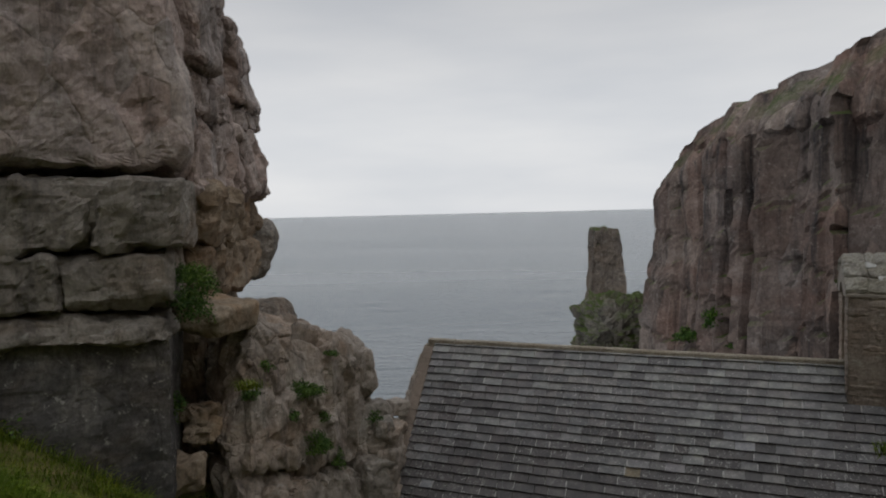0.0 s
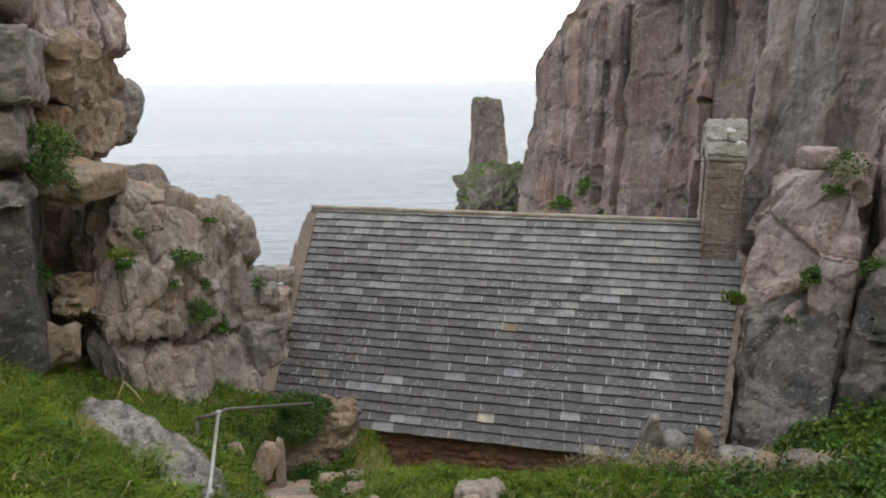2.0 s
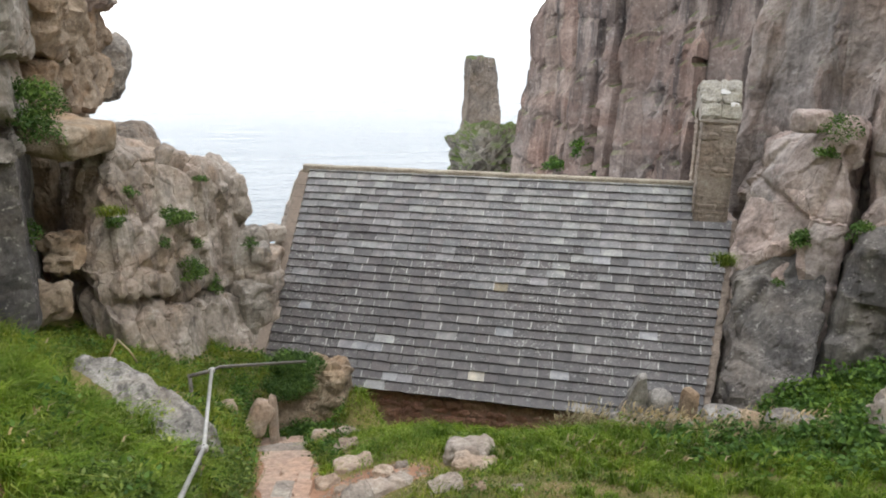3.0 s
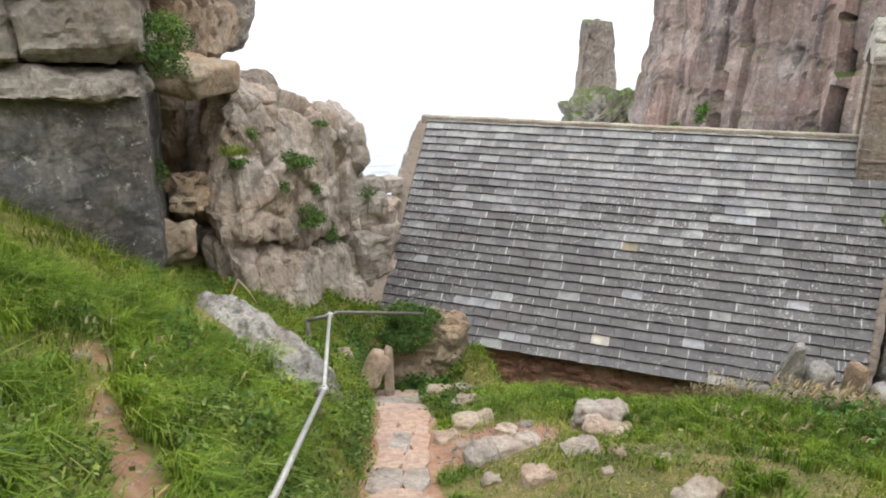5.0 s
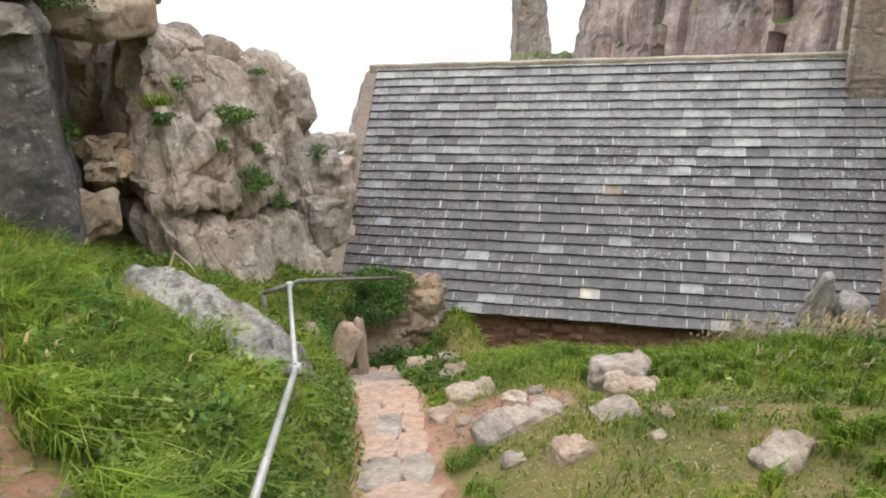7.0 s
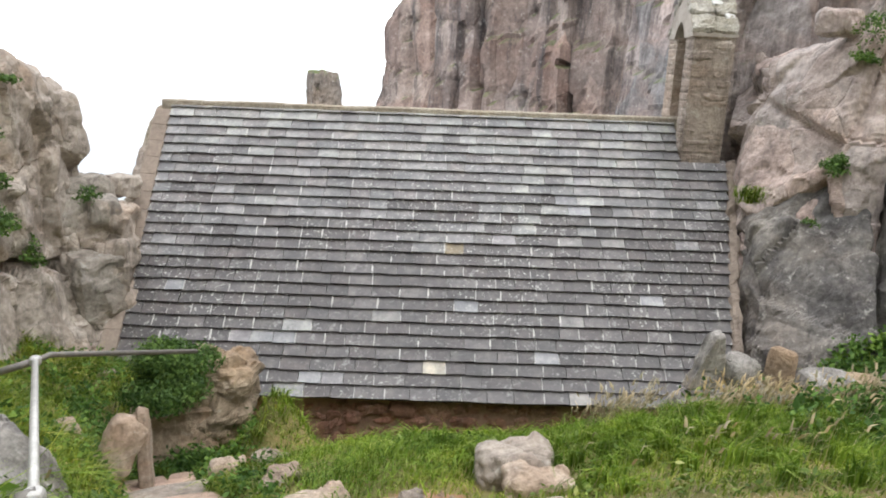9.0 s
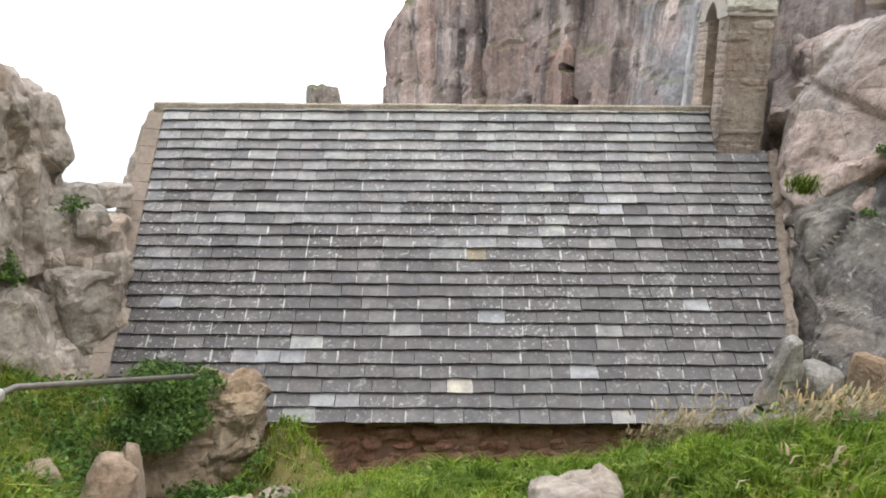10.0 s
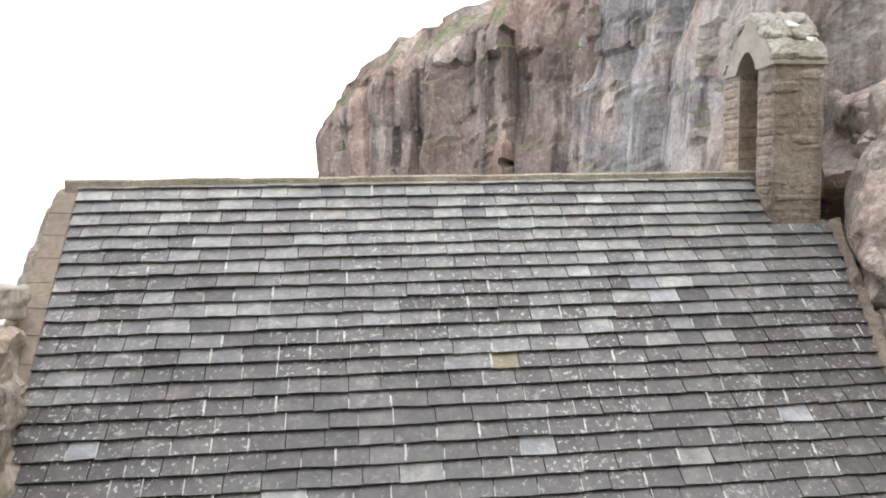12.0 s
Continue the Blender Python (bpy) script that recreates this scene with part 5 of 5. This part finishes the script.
lawn("shelf_straw", "withered grass at the crag's foot", 9000, (-2.6, 0.4, 7.8, 11.0), lambda x, y, c: (1 - c) ** 1.5, (0.06, 0.18), STRAW)


def tussocks(name, label, n, area, cover, reach, material, per=60, combed=-0.6, sag=1.0):
    """Tufts of long blades that spread from one root and hang over downhill."""
    x, y, c = scatter(n, *area, lambda x, y, c: cover(x, y, c) * (bare(x + 0.1, y - 0.06) < 0.1) * (blob(x, y, -0.52, 5.72, 0.22, 0.34) < 0.4))
    k = len(x)
    big = np.repeat(rng.uniform(0.55, 1.0, k), per)
    bx, by = np.repeat(x, per) + rng.normal(0, 0.035, k * per), np.repeat(y, per) + rng.normal(0, 0.035, k * per)
    way = np.repeat(combed + rng.normal(0, 0.5, k), per) + rng.normal(0, 0.8, k * per)
    ln = rng.uniform(0.55, 1.0, k * per) * big * reach
    v, t = blades(bx, by, ground_z(bx, by) - 0.02, ln, rng.uniform(0.003, 0.008, k * per), rng.uniform(0.2, 0.9, k * per) * sag, way, rng.uniform(0.1, 0.75, k * per) * sag)
    return tagged(raw_mesh(name, v, t, material), label, "grass", kind="stuff")


tussocks("bank_tussocks", "long lush grass tussocks hanging down the bank", 1900, (-5.5, -0.5, 1.6, 7.0), lambda x, y, c: np.clip((near_path(x, y) - 0.45) * 2, 0, 1) * np.clip(1.3 * c, 0.25, 1), 0.48, LUSH)
tussocks("path_tussocks", "grass tufts leaning over the path's edge", 420, (-0.6, 0.8, 1.5, 8.0), lambda x, y, c: (near_path(x, y) > 0.32) * (near_path(x, y) < 0.6) * np.clip(c + 0.2, 0, 1), 0.26, LUSH, 45)
tussocks("slope_tussocks", "bright green grass tussocks on the slope", 1700, (1.5, 7.0, 4.2, 9.9), lambda x, y, c: np.clip((x - 1.9) * 0.5 + np.clip(y - 6.9, 0, 1) * 0.9, 0, 1) * np.clip(1.5 * c, 0.15, 1), 0.34, LUSH, 55, -2.0, 0.65)
tussocks("shelf_tussocks", "dark grass tussocks at the crag's foot", 420, (-3.4, 0.6, 7.6, 12.0), lambda x, y, c: 0.3 + 0.7 * c, 0.30, GRASS, 50, -1.5)


def straw(n, cx, cy, rx, ry, hgt):
    x, y = cx + rng.normal(0, rx, n), cy + rng.normal(0, ry, n)
    ln = rng.uniform(0.6, 1.1, n) * hgt
    d = rng.normal(-0.3, 0.9, n)
    le, dr = rng.uniform(0.1, 0.5, n), rng.uniform(0.1, 0.6, n)
    v, t = blades(x, y, ground_z(x, y), ln, np.full(n, 0.0022), dr, d, le)
    hx = x + np.cos(d) * ln * (le + dr * 0.5)
    hy = y + np.sin(d) * ln * (le + dr * 0.5)
    hv, ht = blades(hx, hy, ground_z(x, y) + ln * (0.86 - dr * 0.6), np.full(n, 0.075), np.full(n, 0.009), np.full(n, 0.5), d, np.full(n, 0.7))
    return np.concatenate([v, hv]), np.concatenate([t, ht + len(v)])


for sx, sy, ex, ey, cnt, hg in ((4.15, 7.66, 0.38, 0.12, 330, 0.36), (3.45, 8.5, 0.18, 0.10, 240, 0.44), (5.0, 7.2, 0.45, 0.2, 300, 0.42), (3.3, 6.6, 0.5, 0.4, 60, 0.35), (-1.7, 5.6, 0.5, 0.8, 50, 0.34)):
    sv, st = straw(cnt, sx, sy, ex, ey, hg)
    tagged(raw_mesh("dry_grass", sv, st, STRAW), "straw-coloured seeding grass stalks", "grass", "dry grass tufts", kind="stuff")


def leaves(centres, outward, size, pointed=0.5):
    """Folded leaves of four vertices, one for each centre, facing roughly outward."""
    n = len(centres)
    nrm = outward + rng.normal(0, 0.55, (n, 3))
    nrm /= np.linalg.norm(nrm, axis=1)[:, None]
    a = np.cross(nrm, rng.normal(0, 1, (n, 3)))
    a /= np.linalg.norm(a, axis=1)[:, None] + 1e-9
    b = np.cross(nrm, a)
    s = (size * rng.uniform(0.6, 1.4, n))[:, None]
    v = np.stack([centres - a * s, centres + b * s * pointed - nrm * s * 0.15, centres + a * s - nrm * s * 0.25, centres - b * s * pointed - nrm * s * 0.15], 1).reshape(-1, 3)
    t = np.array([[0, 1, 2], [0, 2, 3]])
    return v, (np.arange(n)[:, None, None] * 4 + t[None]).reshape(-1, 3)


def leaf_clump(centre, radii, n, size, pointed=0.5, lumps=7):
    """Leaves on a few overlapping lumps, so that the outline is uneven."""
    c = np.array(centre, float)
    r = np.array(radii, float)
    sub = np.clip(rng.normal(0, 0.36, (lumps, 3)), -0.6, 0.6) * r
    which = rng.integers(0, lumps, n)
    d = rng.normal(0, 1, (n, 3))
    d /= np.linalg.norm(d, axis=1)[:, None]
    d[:, 2] = np.abs(d[:, 2]) * 1.0 - 0.35 * rng.uniform(0, 1, n)
    rad = rng.uniform(0.55, 1.0, n)[:, None] * 0.62
    return leaves(c + sub[which] + d * r * rad, d, size, pointed)


def shrub(name, label, centre, radii, n, size, material=SHRUB, group="", stem=True, lumps=7):
    ob = empty(name, label, "plant", group)
    v, t = leaf_clump(centre, radii, n, size, 0.5, lumps)
    raw_mesh("crown", v, t, material, ob)
    if stem:
        c = Vector(centre)
        tube("stem", [c - Vector((0, 0, radii[2] * 1.0)), c - Vector((0.02, 0.0, radii[2] * 0.3)), c + Vector((0.03, 0.01, radii[2] * 0.3))], 0.014, BARK, ob)
    return ob


def weeds(name, label, n, area, cover, size, hgt, per=9, material=WEED):
    x, y, c = scatter(n, *area, lambda x, y, c: cover(x, y, c) * (blob(x, y, -0.52, 5.72, 0.22, 0.34) < 0.4))
    z = ground_z(x, y)
    h = hgt * rng.uniform(0.35, 1.0, len(x)) * (0.4 + 0.8 * c) * (0.75 + 0.45 * np.sin(x * 7.7 + 3 * np.sin(y * 5.3)))
    k = len(x)
    cx = np.repeat(x, per) + rng.normal(0, 0.05, k * per)
    cy = np.repeat(y, per) + rng.normal(0, 0.05, k * per)
    cz = np.repeat(z, per) + np.repeat(h, per) * rng.uniform(0.25, 1.0, k * per)
    out = np.stack([cx - np.repeat(x, per), cy - np.repeat(y, per), np.full(k * per, 0.08)], 1) * 8
    v, t = leaves(np.stack([cx, cy, cz], 1), out, size)
    return tagged(raw_mesh(name, v, t, material), label, "weeds", kind="stuff")


weeds("bank_weeds", "leafy green weeds thick beside the rail", 4600, (-2.0, -0.3, 2.6, 7.2), lambda x, y, c: np.clip(1.25 - np.abs(x + 0.80) * 1.3, 0, 1) * np.clip(c * 2.0 - 0.3, 0, 1) * (bare(x - 0.1, y) < 0.1), 0.024, 0.32, 14)
weeds("bank_herbs", "dark leafy herbs in clumps on the bank", 1400, (-4.5, -0.4, 2.0, 8.2), lambda x, y, c: np.clip(c * 3 - 1.9, 0, 1) * (bare(x - 0.1, y) < 0.05), 0.036, 0.36, 16, NETTLE)
weeds("gully_weeds", "dark broad-leaved weeds below the outcrop", 11000, (3.6, 8.2, 5.6, 9.8), lambda x, y, c: np.clip((x - 3.7) * 0.45 - np.clip(6.4 - y, 0, 1) * 0.4, 0, 1) * (0.45 + 0.55 * c), 0.036, 0.36, 12, NETTLE)
weeds("shelf_weeds", "low dark weeds along the crag's foot", 2200, (-3.3, 0.5, 7.8, 11.8), lambda x, y, c: 0.25 + 0.75 * c, 0.026, 0.24, 11, NETTLE)
weeds("slope_weeds", "scattered green weeds on the slope", 1100, (1.6, 5.0, 4.5, 9.0), lambda x, y, c: c ** 2, 0.022, 0.16)

weeds("hollow_weeds", "dark weeds in the hollow below the shrub", 600, (-1.1, 0.35, 9.25, 10.0), lambda x, y, c: 0.5 + 0.5 * c, 0.024, 0.22, 12, NETTLE)

shrub("round_shrub", "dense round green shrub overhanging a rock", (-0.24, 10.0, -3.44), (0.43, 0.38, 0.37), 19000, 0.019, lumps=16)
def settle(c, name):
    """The nearest point of the rock called by that name, just proud of its face."""
    best = None
    for top in scene.objects:
        if top.name.split(".")[0] in name and top.parent is None:
            for ob in (top, *top.children):
                if ob.type == "MESH" and ob.name.split(".")[0] != "core":
                    ok, p, nrm, _ = ob.closest_point_on_mesh(Vector(c))
                    if ok and (best is None or (p - Vector(c)).length < best[0]):
                        best = ((p - Vector(c)).length, p + nrm * 0.03)
    return tuple(best[1])


for c, r, n in (((-2.48, 9.98, -1.06), (0.20, 0.16, 0.10), 420), ((-1.86, 11.08, -1.30), (0.29, 0.26, 0.26), 1700), ((-1.83, 11.15, -2.16), (0.29, 0.26, 0.24), 1700), ((-1.58, 11.65, -2.62), (0.14, 0.14, 0.22), 420),
                ((-2.1, 10.66, -1.62), (0.12, 0.12, 0.12), 260), ((-2.2, 10.46, -0.80), (0.12, 0.1, 0.10), 200), ((-1.72, 11.38, -1.8), (0.12, 0.12, 0.10), 220), ((-1.1, 12.45, -2.2), (0.2, 0.15, 0.14), 300), ((-1.62, 11.56, -0.80), (0.16, 0.14, 0.07), 240),
                ((-3.0, 9.1, 0.42), (0.42, 0.36, 0.44), 3400), ((-3.25, 9.7, -1.15), (0.2, 0.2, 0.24), 500)):
    shrub("crag_plant", "dark green plant rooted in a crack of the crag", settle(c, ("pale_crag", "pale_bed", "stained_block", "gully_stone", "bedded_layer", "cleft_stone")), r, n, 0.020, SHRUB, "plants on the crag", False)
for c, r, n in (((6.30, 9.70, -1.24), (0.20, 0.18, 0.20), 700), ((6.85, 9.3, -0.25), (0.16, 0.15, 0.14), 420), ((6.62, 9.45, -1.45), (0.10, 0.10, 0.10), 180), ((7.05, 9.1, 0.42), (0.3, 0.3, 0.3), 500), ((6.45, 9.6, -2.03), (0.16, 0.15, 0.12), 300), ((6.2, 9.6, -3.5), (0.35, 0.25, 0.2), 700), ((7.05, 9.1, -0.9), (0.2, 0.2, 0.2), 400)):
    shrub("outcrop_plant", "green plant rooted in a crack of the outcrop", settle(c, ("pink_outcrop", "dark_outcrop", "upper_outcrop")), r, n, 0.022, SHRUB, "plants on the outcrop", False)
for c, r, n in (((14.6, 44, -5.3), (0.9, 0.5, 1.1), 700), ((12.2, 46, -6.9), (1.1, 0.6, 0.6), 600), ((13.5, 45, -6.9), (0.9, 0.6, 0.5), 450), ((15.6, 43, -6.8), (0.7, 0.5, 0.4), 300)):
    shrub("cliff_plant", "green growth clinging to the foot of the sea cliff", settle(c, ("sea_cliff",)), r, n, 0.10, NETTLE, "plants on the sea cliff", False)
for c in ((5.98, 9.95, -1.88), (6.02, 9.95, -1.95), (-2.3, 9.6, -0.9)):
    gx, gy = c[0] + rng.normal(0, 0.08, 160), c[1] + rng.normal(0, 0.06, 160)
    gv, gt = blades(gx, gy, np.full(160, c[2]), rng.uniform(0.1, 0.25, 160), np.full(160, 0.004), rng.uniform(0.3, 0.9, 160), rng.normal(-1.8, 1.0, 160), rng.uniform(0.3, 0.9, 160))
    tagged(raw_mesh("ledge_tuft", gv, gt, GRASS), "yellowish grass tuft hanging from a ledge", "grass", "tufts on ledges", kind="stuff")
stalk = empty("bent_stalk", "dry pale stalk bent over in the grass", "plant")
tube("stem", [(-2.33, 8.75, -2.66), (-2.26, 8.74, -2.42), (-2.14, 8.72, -2.20)], 0.012, STRAW, stalk)
tube("stem", [(-2.14, 8.72, -2.20), (-2.02, 8.71, -2.34), (-1.94, 8.70, -2.50)], 0.010, STRAW, stalk)


# small stones strewn over the bare earth
gx, gy = rng.uniform(-2.6, 2.4, 9000), rng.uniform(3.2, 9.5, 9000)
ok = (bare(gx, gy) > 0.45) & (near_path(gx, gy) > 0.3)
gx, gy = gx[ok][:420], gy[ok][:420]
m = len(gx)
gs = rng.uniform(0.006, 0.028, m) * (1 + (rng.uniform(0, 1, m) > 0.93))
octa = np.array([[1, 0, 0], [0, 1, 0], [-1, 0, 0], [0, -1, 0], [0, 0, 0.7], [0, 0, -0.7]])
gv = np.stack([gx, gy, ground_z(gx, gy) + gs * 0.2], 1)[:, None, :] + octa[None] * gs[:, None, None] * rng.uniform(0.6, 1.4, (m, 6, 1))
ot = np.array([[0, 1, 4], [1, 2, 4], [2, 3, 4], [3, 0, 4], [1, 0, 5], [2, 1, 5], [3, 2, 5], [0, 3, 5]])
pebbles = raw_mesh("gravel", gv.reshape(-1, 3), (np.arange(m)[:, None, None] * 6 + ot[None]).reshape(-1, 3), EARTH_ROCK)
pebbles.data.polygons.foreach_set("use_smooth", np.zeros(len(pebbles.data.polygons), bool))
tagged(pebbles, "small pinkish stones strewn over bare earth", "gravel", kind="stuff")
